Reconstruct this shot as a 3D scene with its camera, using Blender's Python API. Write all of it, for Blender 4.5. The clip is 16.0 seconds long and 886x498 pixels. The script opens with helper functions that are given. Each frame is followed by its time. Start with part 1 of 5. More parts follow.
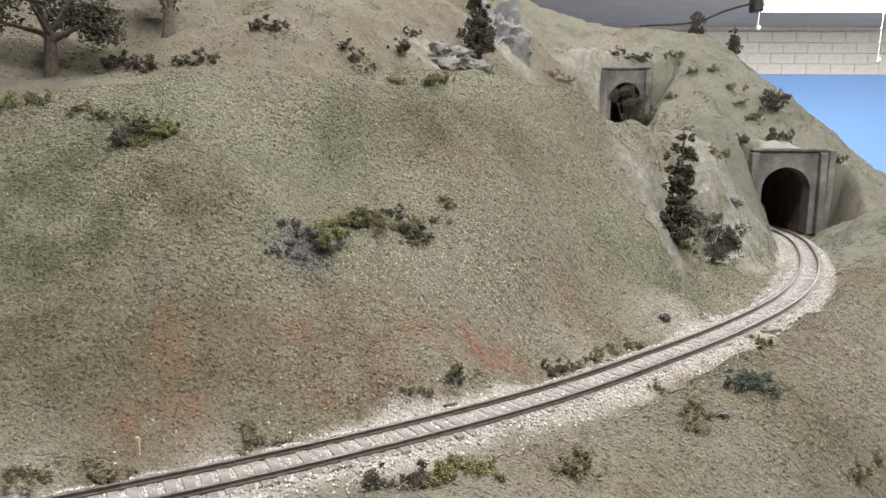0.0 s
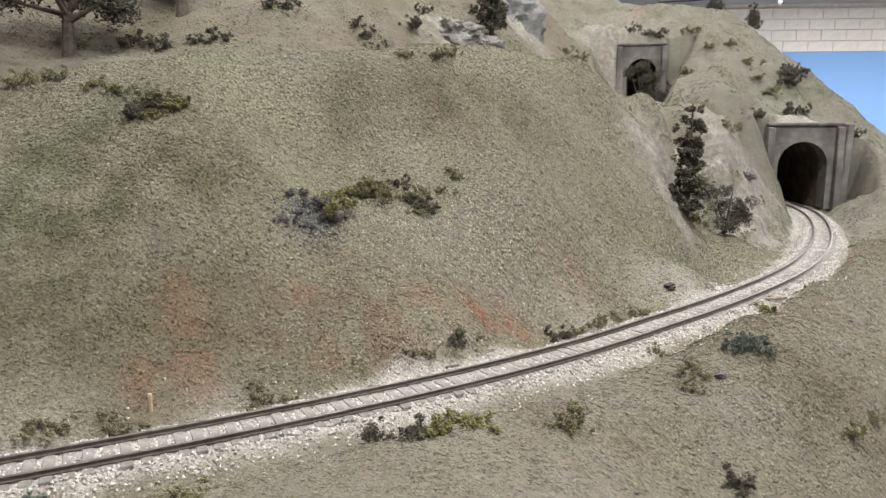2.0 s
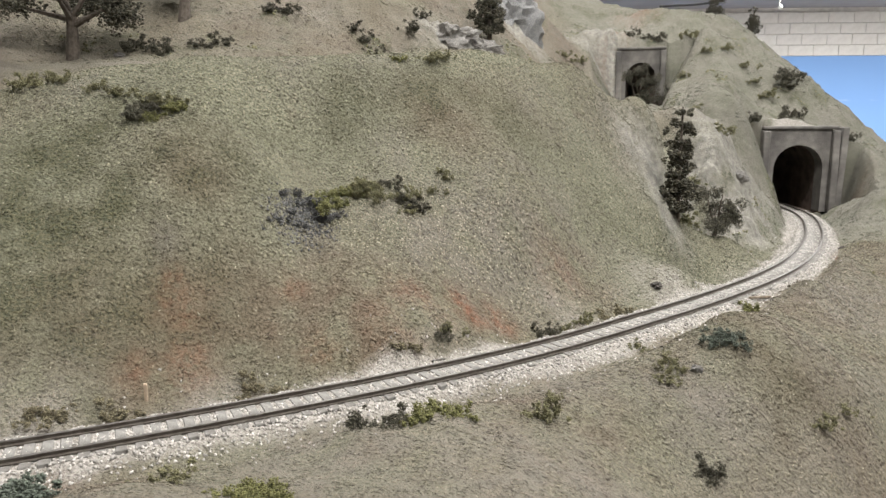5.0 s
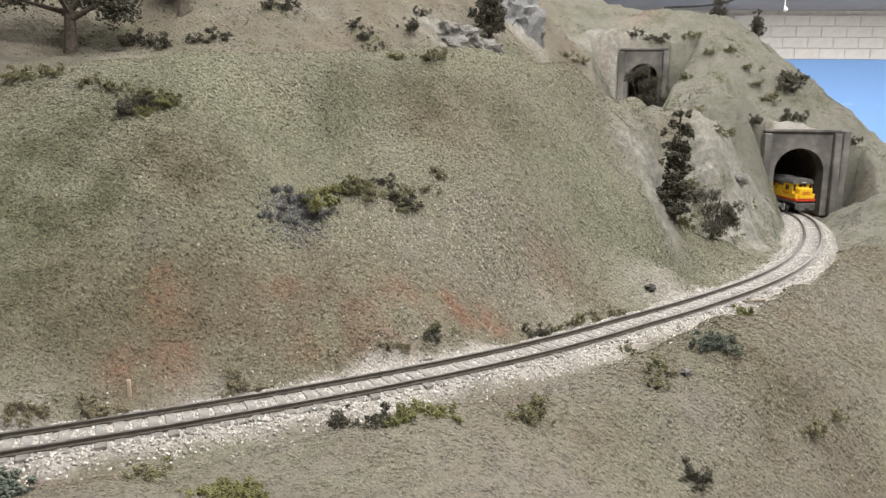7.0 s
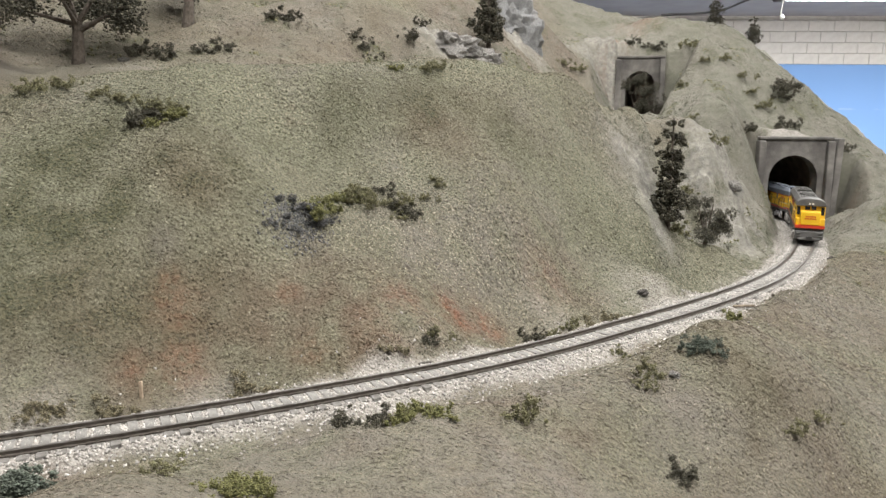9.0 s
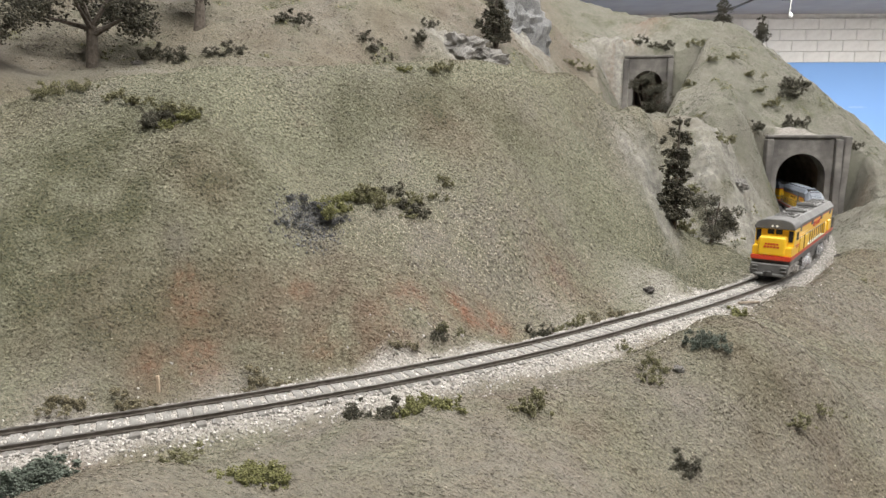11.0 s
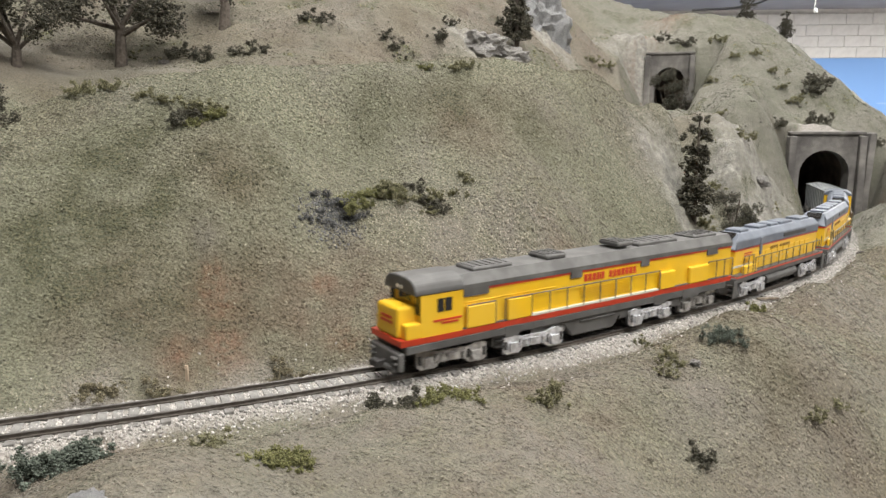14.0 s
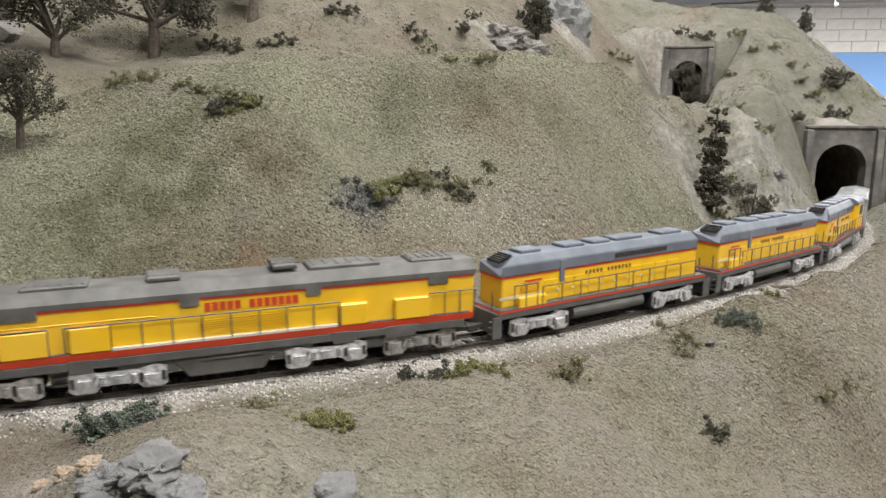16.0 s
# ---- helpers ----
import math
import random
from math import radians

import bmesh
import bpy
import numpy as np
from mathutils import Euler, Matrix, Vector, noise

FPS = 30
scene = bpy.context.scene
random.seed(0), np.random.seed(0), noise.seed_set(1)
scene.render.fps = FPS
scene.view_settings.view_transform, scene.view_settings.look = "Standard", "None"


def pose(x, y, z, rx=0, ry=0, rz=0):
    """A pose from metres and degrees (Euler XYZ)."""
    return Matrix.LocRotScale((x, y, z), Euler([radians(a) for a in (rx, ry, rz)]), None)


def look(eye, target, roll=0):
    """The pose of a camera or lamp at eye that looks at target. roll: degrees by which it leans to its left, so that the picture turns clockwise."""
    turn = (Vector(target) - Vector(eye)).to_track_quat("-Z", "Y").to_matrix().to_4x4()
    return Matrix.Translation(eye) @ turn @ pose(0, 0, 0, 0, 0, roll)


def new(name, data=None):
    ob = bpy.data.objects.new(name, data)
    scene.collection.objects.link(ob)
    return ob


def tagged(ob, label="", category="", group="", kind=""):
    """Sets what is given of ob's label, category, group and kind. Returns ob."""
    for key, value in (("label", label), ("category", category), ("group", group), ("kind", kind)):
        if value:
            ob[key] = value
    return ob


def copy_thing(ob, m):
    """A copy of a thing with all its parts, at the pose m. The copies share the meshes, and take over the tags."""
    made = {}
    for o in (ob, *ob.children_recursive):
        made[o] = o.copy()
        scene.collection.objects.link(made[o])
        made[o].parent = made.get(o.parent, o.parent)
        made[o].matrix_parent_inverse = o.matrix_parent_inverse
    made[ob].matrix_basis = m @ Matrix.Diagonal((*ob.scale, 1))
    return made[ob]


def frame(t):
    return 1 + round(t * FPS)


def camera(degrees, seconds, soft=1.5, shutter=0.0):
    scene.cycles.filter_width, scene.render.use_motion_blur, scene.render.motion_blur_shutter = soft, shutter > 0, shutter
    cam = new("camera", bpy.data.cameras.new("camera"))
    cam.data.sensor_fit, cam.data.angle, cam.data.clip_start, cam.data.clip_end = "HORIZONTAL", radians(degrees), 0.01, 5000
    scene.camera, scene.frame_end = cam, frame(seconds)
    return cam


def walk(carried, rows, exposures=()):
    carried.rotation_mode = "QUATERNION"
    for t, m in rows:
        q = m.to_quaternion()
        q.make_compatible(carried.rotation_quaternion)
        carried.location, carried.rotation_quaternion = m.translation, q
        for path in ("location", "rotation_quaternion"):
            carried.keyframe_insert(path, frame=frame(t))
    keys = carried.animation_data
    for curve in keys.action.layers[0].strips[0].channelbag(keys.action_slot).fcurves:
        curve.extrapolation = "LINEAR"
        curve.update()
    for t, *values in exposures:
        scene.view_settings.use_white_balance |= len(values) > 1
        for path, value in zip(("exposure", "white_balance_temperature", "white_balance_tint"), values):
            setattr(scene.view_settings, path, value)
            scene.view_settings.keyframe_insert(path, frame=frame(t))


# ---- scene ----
cam = camera(62.5, 16.0, soft=1.5, shutter=0.4)
PATH = [
    (0, (-0.011, 0.048, 0.149), (-0.01, 2.018, -0.198), 0.2),
    (0.5, (-0.011, 0.046, 0.149), (-0.02, 2.016, -0.196), 0.2),
    (1, (-0.009, 0.039, 0.144), (-0.051, 2.006, -0.217), 0.1),
    (1.5, (-0.007, 0.037, 0.141), (-0.076, 1.998, -0.25), -0.6),
    (2, (0.0, 0.037, 0.141), (-0.056, 1.997, -0.251), -0.4),
    (2.5, (0.005, 0.033, 0.143), (-0.048, 1.994, -0.244), -0.1),
    (3, (0.007, 0.028, 0.142), (-0.048, 1.989, -0.246), -0.4),
    (3.5, (0.011, 0.022, 0.143), (-0.045, 1.984, -0.245), -0.6),
    (4, (0.011, 0.022, 0.142), (-0.052, 1.983, -0.244), -0.7),
    (6.5, (0.016, 0.025, 0.14), (-0.063, 1.987, -0.241), 0.3),
    (7, (0.019, 0.026, 0.14), (-0.059, 1.987, -0.246), 0.4),
    (7.5, (0.018, 0.025, 0.139), (-0.051, 1.985, -0.25), 0.5),
    (8, (0.019, 0.02, 0.141), (-0.051, 1.98, -0.25), 0.6),
    (8.5, (0.02, 0.013, 0.144), (-0.053, 1.975, -0.235), 0.6),
    (9, (0.021, 0.009, 0.145), (-0.058, 1.973, -0.229), 0.4),
    (11.3, (0.022, -0.002, 0.145), (-0.094, 1.96, -0.227), -0.1),
    (11.5, (0.02, -0.003, 0.147), (-0.111, 1.958, -0.222), -0.1),
    (12, (0.019, -0.006, 0.144), (-0.14, 1.952, -0.231), -0.2),
    (12.5, (0.02, -0.007, 0.144), (-0.149, 1.95, -0.233), -0.1),
    (13, (0.021, -0.009, 0.144), (-0.141, 1.948, -0.235), 0.0),
    (13.5, (0.022, -0.008, 0.143), (-0.14, 1.949, -0.235), -0.1),
    (14, (0.023, -0.01, 0.145), (-0.137, 1.947, -0.234), -0.1),
    (14.5, (0.018, -0.01, 0.143), (-0.158, 1.944, -0.241), 0.1),
    (15, (0.018, -0.015, 0.141), (-0.191, 1.935, -0.254), 0.0),
    (15.5, (0.019, -0.026, 0.143), (-0.187, 1.924, -0.253), -0.1),
    (16, (0.017, -0.034, 0.143), (-0.182, 1.917, -0.254), 0.2),
]
walk(cam, [(t, look(e, g, r)) for t, e, g, r in PATH])

# ---- world and lamps ----
world = bpy.data.worlds.new("world")
scene.world = world
world.use_nodes = True
world.node_tree.nodes["Background"].inputs[0].default_value = (0.9, 0.95, 1.0, 1)
world.node_tree.nodes["Background"].inputs[1].default_value = 0.05
scene.view_settings.exposure = 0.0

LAMP_POWER = 46.0
# unseen ceiling tubes over the layout and the aisle, the 2.4 m ones added to brighten the far wall: x, y, z, length
UNSEEN_TUBES = [(0.2, 0.1, 1.765, 1.2), (0.2, 1.6, 1.765, 1.2), (0.9, -0.7, 1.765, 1.2), (2.4, 0.4, 1.765, 1.2), (3.5, 5.0, 1.765, 1.2), (2.5, 9.0, 1.765, 2.4), (5.5, 9.0, 1.765, 2.4), (8.5, 9.0, 1.765, 2.4), (4.0, 7.4, 1.765, 2.4), (7.0, 7.4, 1.765, 2.4), (10.0, 7.4, 1.765, 2.4)]


# ---- materials ----
def material(name, base, rough=0.8, metal=0.0, vary=None, scale=200.0, bump=0.0, bump_scale=None, detail=6.0, big=None, big_scale=8.0, emit=0.0, rand=0.0):
    """A principled material: base colour, a second colour mixed by fine noise, a third by broad noise, and a bump."""
    m = bpy.data.materials.new(name)
    m.use_nodes = True
    nt = m.node_tree
    b = nt.nodes["Principled BSDF"]
    b.inputs["Roughness"].default_value, b.inputs["Metallic"].default_value = rough, metal
    co = nt.nodes.new("ShaderNodeTexCoord").outputs["Object"]
    col = None

    def noise_fac(sc, lo, hi, det=detail):
        n = nt.nodes.new("ShaderNodeTexNoise")
        n.inputs["Scale"].default_value, n.inputs["Detail"].default_value = sc, det
        nt.links.new(co, n.inputs["Vector"])
        r = nt.nodes.new("ShaderNodeMapRange")
        r.inputs[1].default_value, r.inputs[2].default_value = lo, hi
        nt.links.new(n.outputs["Fac"], r.inputs[0])
        return r.outputs[0], n.outputs["Fac"]

    def mix(fac, a, c):
        x = nt.nodes.new("ShaderNodeMix")
        x.data_type = "RGBA"
        nt.links.new(fac, x.inputs["Factor"])
        for sock, v in ((x.inputs["A"], a), (x.inputs["B"], c)):
            if isinstance(v, tuple):
                sock.default_value = (*v, 1)
            else:
                nt.links.new(v, sock)
        return x.outputs["Result"]

    col = base
    if vary:
        col = mix(noise_fac(scale, 0.38, 0.64)[0], col, vary)
    if big:
        col = mix(noise_fac(big_scale, 0.42, 0.68)[0], col, big)
    if rand:
        g = nt.nodes.new("ShaderNodeNewGeometry")
        r = nt.nodes.new("ShaderNodeMapRange")
        r.inputs[3].default_value, r.inputs[4].default_value = 1 - rand, 1 + rand
        nt.links.new(g.outputs["Random Per Island"], r.inputs[0])
        h = nt.nodes.new("ShaderNodeHueSaturation")
        nt.links.new(r.outputs[0], h.inputs["Value"])
        if isinstance(col, tuple):
            h.inputs["Color"].default_value = (*col, 1)
        else:
            nt.links.new(col, h.inputs["Color"])
        col = h.outputs["Color"]
    if isinstance(col, tuple):
        b.inputs["Base Color"].default_value = (*col, 1)
    else:
        nt.links.new(col, b.inputs["Base Color"])
    if bump:
        bn = nt.nodes.new("ShaderNodeBump")
        bn.inputs["Strength"].default_value, bn.inputs["Distance"].default_value = bump, 0.002
        nt.links.new(noise_fac(bump_scale or scale, 0, 1)[1], bn.inputs["Height"])
        nt.links.new(bn.outputs[0], b.inputs["Normal"])
    if emit:
        b.inputs["Emission Color"].default_value = (*base, 1)
        b.inputs["Emission Strength"].default_value = emit
    return m


YELLOW = material("yellow_paint", (0.74, 0.44, 0.010), 0.38, vary=(0.66, 0.385, 0.012), scale=60, big=(0.70, 0.43, 0.03), big_scale=25, bump=0.04)
GREY = material("grey_paint", (0.072, 0.069, 0.065), 0.6, vary=(0.115, 0.112, 0.106), scale=90, big=(0.068, 0.065, 0.062), big_scale=30, bump=0.05)
BLUEGREY = material("blue_grey_paint", (0.105, 0.12, 0.148), 0.55, vary=(0.135, 0.15, 0.175), scale=90, big=(0.08, 0.09, 0.11), big_scale=30, bump=0.05)
RED = material("red_paint", (0.50, 0.045, 0.015), 0.45, vary=(0.42, 0.04, 0.014), scale=120)
SILVER = material("silver_paint", (0.84, 0.84, 0.86), 0.26, 0.6, vary=(0.46, 0.46, 0.47), scale=260, bump=0.4, bump_scale=500)
SILVER_DULL = material("dull_silver_paint", (0.52, 0.50, 0.48), 0.45, 0.4, vary=(0.24, 0.225, 0.21), scale=260, bump=0.4, bump_scale=500)
BLACK = material("black_plastic", (0.022, 0.021, 0.02), 0.5, vary=(0.035, 0.032, 0.03), scale=140)
GLASS = material("dark_glass", (0.012, 0.013, 0.015), 0.12)
HEADLIGHT = material("headlight_lens", (0.8, 0.8, 0.75), 0.15)
DARKRAIL = material("dark_handrail_wire", (0.10, 0.085, 0.06), 0.5)
PALEGREY = material("pale_grey_car_paint", (0.20, 0.212, 0.215), 0.5, vary=(0.15, 0.16, 0.165), scale=60, big=(0.27, 0.28, 0.275), big_scale=20, bump=0.05)
LETTER = material("dark_lettering", (0.20, 0.10, 0.02), 0.5)
STRIPE = material("light_grey_stripe", (0.50, 0.48, 0.40), 0.45)
RAILMETAL = material("rail_steel", (0.115, 0.100, 0.085), 0.5, 0.4, vary=(0.075, 0.062, 0.052), scale=300)
RAILTOP = material("polished_rail_head", (0.20, 0.19, 0.18), 0.48, 0.8, vary=(0.12, 0.11, 0.10), scale=220)
TIE = material("weathered_tie_wood", (0.165, 0.158, 0.146), 0.9, vary=(0.215, 0.207, 0.192), scale=420, bump=0.4, big=(0.11, 0.10, 0.09), big_scale=60)
STONE = material("ballast_stone", (0.405, 0.382, 0.355), 0.9, vary=(0.31, 0.29, 0.265), scale=900, rand=0.45)
CONCRETE = material("weathered_concrete", (0.225, 0.212, 0.194), 0.92, vary=(0.165, 0.154, 0.142), scale=90, bump=0.35, bump_scale=300, big=(0.062, 0.057, 0.054), big_scale=17)
# dark brown lining with darker random patches
LINING = material("brown_tunnel_lining", (0.16, 0.12, 0.095), 0.95, vary=(0.08, 0.06, 0.05), scale=60, bump=0.4)
ROCK = material("painted_rock", (0.31, 0.292, 0.262), 0.92, vary=(0.19, 0.178, 0.160), scale=120, bump=0.8, bump_scale=180, big=(0.19, 0.185, 0.185), big_scale=30)
BLUEROCK = material("pale_blue_grey_rock", (0.30, 0.305, 0.315), 0.9, vary=(0.19, 0.192, 0.20), scale=260, bump=0.8, bump_scale=320, big=(0.38, 0.365, 0.34), big_scale=60)
GREYROCK = material("grey_rock", (0.19, 0.192, 0.20), 0.9, vary=(0.10, 0.104, 0.11), scale=70, bump=0.8, bump_scale=200, big=(0.36, 0.35, 0.33), big_scale=40)
TANROCK = material("tan_rock", (0.43, 0.335, 0.24), 0.92, vary=(0.30, 0.235, 0.175), scale=160, bump=0.6)
DARKROCK = material("dark_rock", (0.055, 0.048, 0.044), 0.85, vary=(0.09, 0.08, 0.07), scale=200, bump=0.6)
BARK = material("grey_bark", (0.12, 0.10, 0.08), 0.95, vary=(0.065, 0.052, 0.042), scale=260, bump=0.8)
PINE = material("dark_pine_foliage", (0.046, 0.043, 0.030), 0.95, vary=(0.080, 0.073, 0.050), scale=220, rand=0.5)
OLIVE = material("olive_bush_foliage", (0.108, 0.104, 0.052), 0.95, vary=(0.165, 0.152, 0.082), scale=260, rand=0.5)
DRYBUSH = material("brown_dry_foliage", (0.125, 0.108, 0.066), 0.95, vary=(0.185, 0.16, 0.10), scale=260, rand=0.5)
YELLOWGREEN = material("yellow_green_foliage", (0.155, 0.150, 0.052), 0.95, vary=(0.11, 0.11, 0.046), scale=240, rand=0.4)
DARKGREEN = material("blue_green_foliage", (0.060, 0.072, 0.056), 0.95, vary=(0.095, 0.11, 0.085), scale=240, rand=0.5)
SCREE = material("charcoal_scree", (0.05, 0.05, 0.05), 0.9, vary=(0.10, 0.099, 0.096), scale=300, rand=0.5)
STRAW = material("straw_flecks", (0.27, 0.25, 0.19), 0.9, rand=0.6)
TWIG = material("grey_timber", (0.24, 0.20, 0.15), 0.9, vary=(0.15, 0.12, 0.09), scale=300)
DARKTWIG = material("dark_timber", (0.04, 0.035, 0.03), 0.85, vary=(0.07, 0.06, 0.05), scale=300)
BLOCK = material("white_painted_block", (0.68, 0.66, 0.63), 0.85, vary=(0.62, 0.60, 0.57), scale=14, bump=0.3, bump_scale=60)
MORTAR = material("painted_mortar", (0.67, 0.65, 0.62), 0.9, vary=(0.58, 0.56, 0.535), scale=12)
CEILING = material("grey_ceiling_paint", (0.34, 0.33, 0.335), 0.9, vary=(0.30, 0.29, 0.30), scale=3)
WALL = material("plain_wall_paint", (0.62, 0.60, 0.57), 0.9, vary=(0.58, 0.56, 0.53), scale=3)
FLOOR = material("grey_concrete_floor", (0.22, 0.21, 0.20), 0.7, vary=(0.17, 0.165, 0.16), scale=5)
BENCH = material("bench_timber", (0.30, 0.21, 0.12), 0.7, vary=(0.22, 0.15, 0.085), scale=12)
WHITEMETAL = material("white_enamel", (0.75, 0.75, 0.74), 0.4)
TUBE = material("lit_tube", (0.95, 0.98, 1.0), 0.4, emit=9.0)
CORD = material("white_cord", (0.62, 0.61, 0.58), 0.8)
CABLE = material("black_cable", (0.02, 0.02, 0.022), 0.6)


def sky_paint():
    """Sky-blue wall paint with a few soft white clouds brushed on."""
    m = material("sky_blue_paint", (0.19, 0.35, 0.66), 0.85)
    nt = m.node_tree
    b = nt.nodes["Principled BSDF"]
    co = nt.nodes.new("ShaderNodeTexCoord").outputs["Object"]
    mp = nt.nodes.new("ShaderNodeMapping")
    mp.inputs["Scale"].default_value = (0.7, 1, 3.2)
    n = nt.nodes.new("ShaderNodeTexNoise")
    n.inputs["Scale"].default_value, n.inputs["Detail"].default_value = 1.3, 5
    r = nt.nodes.new("ShaderNodeMapRange")
    r.inputs[1].default_value, r.inputs[2].default_value = 0.60, 0.74
    x = nt.nodes.new("ShaderNodeMix")
    x.data_type = "RGBA"
    x.inputs["A"].default_value, x.inputs["B"].default_value = (0.19, 0.35, 0.66, 1), (0.56, 0.62, 0.70, 1)
    nt.links.new(co, mp.inputs["Vector"])
    nt.links.new(mp.outputs[0], n.inputs["Vector"])
    nt.links.new(n.outputs["Fac"], r.inputs[0])
    nt.links.new(r.outputs[0], x.inputs["Factor"])
    nt.links.new(x.outputs["Result"], b.inputs["Base Color"])
    return m


SKYPAINT = sky_paint()


# ---- mesh helpers ----
def box(bm, c, s, rz=0.0):
    m = Matrix.Translation(c) @ Matrix.Rotation(rz, 4, "Z") @ Matrix.Diagonal((*s, 1))
    return bmesh.ops.create_cube(bm, size=1, matrix=m)["verts"]


def bevel(bm, w, seg=1):
    bmesh.ops.bevel(bm, geom=bm.edges[:], offset=w, segments=seg, affect="EDGES", profile=0.6)


def rod(bm, a, b, r, r2=None, n=8):
    a, b = Vector(a), Vector(b)
    d = b - a
    q = d.to_track_quat("Z", "Y").to_matrix().to_4x4()
    m = Matrix.Translation((a + b) / 2) @ q
    bmesh.ops.create_cone(bm, cap_ends=True, segments=n, radius1=r, radius2=r if r2 is None else r2, depth=d.length, matrix=m)


def extrude(bm, outline, x0, x1, axis="x"):
    """A prism: a closed outline of (a, z) pushed from x0 to x1 along the axis (x: a is y; y: a is x)."""
    def at(k, a, z):
        return (k, a, z) if axis == "x" else (a, k, z)
    v0 = [bm.verts.new(at(x0, a, z)) for a, z in outline]
    v1 = [bm.verts.new(at(x1, a, z)) for a, z in outline]
    n = len(outline)
    for i in range(n):
        bm.faces.new((v0[i], v0[(i + 1) % n], v1[(i + 1) % n], v1[i]))
    bm.faces.new(v0[::-1])
    bm.faces.new(v1)


def mesh_of(name, bm, mat):
    bmesh.ops.recalc_face_normals(bm, faces=bm.faces[:])
    me = bpy.data.meshes.new(name)
    bm.to_mesh(me)
    bm.free()
    for m in (mat if isinstance(mat, (list, tuple)) else (mat,)):
        me.materials.append(m)
    return me


def part(name, bm, mat, parent=None, label=""):
    """One mesh object, as a part of a thing or (with no parent) as a thing."""
    ob = new(name, mesh_of(name, bm, mat))
    ob.parent = parent
    return tagged(ob, label)


def raw(name, verts, faces, mat, smooth=False):
    me = bpy.data.meshes.new(name)
    verts, faces = np.asarray(verts, np.float32), np.asarray(faces, np.int32)
    k = faces.shape[1]
    me.vertices.add(len(verts))
    me.vertices.foreach_set("co", verts.ravel())
    me.loops.add(faces.size)
    me.loops.foreach_set("vertex_index", faces.ravel())
    me.polygons.add(len(faces))
    me.polygons.foreach_set("loop_start", np.arange(0, faces.size, k, dtype=np.int32))
    me.update(calc_edges=True)
    me.validate()
    if smooth:
        me.polygons.foreach_set("use_smooth", np.ones(len(me.polygons), bool))
    me.materials.append(mat)
    return me


rng = np.random.default_rng(7)


def lumps(centres, sizes, flat=0.7, gen=rng, long=1.0):
    """Many small irregular five-cornered chips: verts and triangles."""
    n = len(centres)
    unit = np.array([(1, 0, 0), (-0.5, 0.87, 0), (-0.5, -0.87, 0), (0, 0, 1), (0, 0, -1)], float)
    v = unit[None] * (0.6 + 0.8 * gen.random((n, 5, 1))) * np.array([1, 1, flat])
    v = v * np.array([long, 1 / math.sqrt(long), 1])
    a = gen.random((n, 3)) * 2 * np.pi
    if long > 1.5:
        a[:, 1] = gen.normal(0, 0.25, n)
    ca, sa = np.cos(a), np.sin(a)
    z = np.zeros(n)
    o = np.ones(n)
    rz_ = np.stack([ca[:, 0], -sa[:, 0], z, sa[:, 0], ca[:, 0], z, z, z, o], 1).reshape(n, 3, 3)
    rx_ = np.stack([o, z, z, z, ca[:, 1], -sa[:, 1], z, sa[:, 1], ca[:, 1]], 1).reshape(n, 3, 3)
    v = np.einsum("nij,nkj->nki", rz_ @ rx_, v) * np.asarray(sizes).reshape(n, 1, 1) + np.asarray(centres)[:, None]
    f = np.array([(0, 1, 3), (1, 2, 3), (2, 0, 3), (1, 0, 4), (2, 1, 4), (0, 2, 4)])
    return v.reshape(-1, 3), (f[None] + 5 * np.arange(n)[:, None, None]).reshape(-1, 3)


# ---- the line of the track ----
TRACK = [(-0.98, -0.005), (-0.8, 0.055), (-0.62, 0.115), (-0.45, 0.182), (-0.3, 0.247), (-0.182, 0.301), (-0.079, 0.354), (0.032, 0.421), (0.107, 0.482), (0.183, 0.553), (0.287, 0.668), (0.352, 0.763), (0.418, 0.882), (0.462, 0.98), (0.505, 1.085), (0.537, 1.19), (0.553, 1.30)]
TRACK += [(0.103 + 0.45 * math.cos(radians(a)), 1.30 + 0.45 * math.sin(radians(a))) for a in range(15, 300, 15)]


def grade(y):
    return -0.0366 * np.clip(y - 0.5, 0, 0.8)


def smooth_line(p, n=24):
    p = np.array(p, float)
    t = np.linspace(0, len(p) - 1, (len(p) - 1) * n + 1)
    i = np.minimum(t.astype(int), len(p) - 2)
    h = (t - i)[:, None]
    m = np.gradient(p, axis=0)
    return (2 * h**3 - 3 * h**2 + 1) * p[i] + (h**3 - 2 * h**2 + h) * m[i] + (-2 * h**3 + 3 * h**2) * p[i + 1] + (h**3 - h**2) * m[i + 1]


LINE = smooth_line(TRACK)
for _ in range(3):
    k = np.ones(25) / 25
    pad = np.vstack([2 * LINE[0] - LINE[12:0:-1], LINE, 2 * LINE[-1] - LINE[-2:-14:-1]])
    LINE = np.stack([np.convolve(pad[:, c], k, "valid") for c in (0, 1)], 1)
LINE_S = np.r_[0, np.cumsum(np.linalg.norm(np.diff(LINE, axis=0), axis=1))]
PORTAL_S = LINE_S[np.abs(LINE[:, 1] - 1.25)[: int(len(LINE) * 0.5)].argmin()]
LINE_Z = grade(LINE[:, 1])
LINE_Z[LINE_S > PORTAL_S] = LINE_Z[np.abs(LINE_S - PORTAL_S).argmin()]
GAUGE = 0.0172


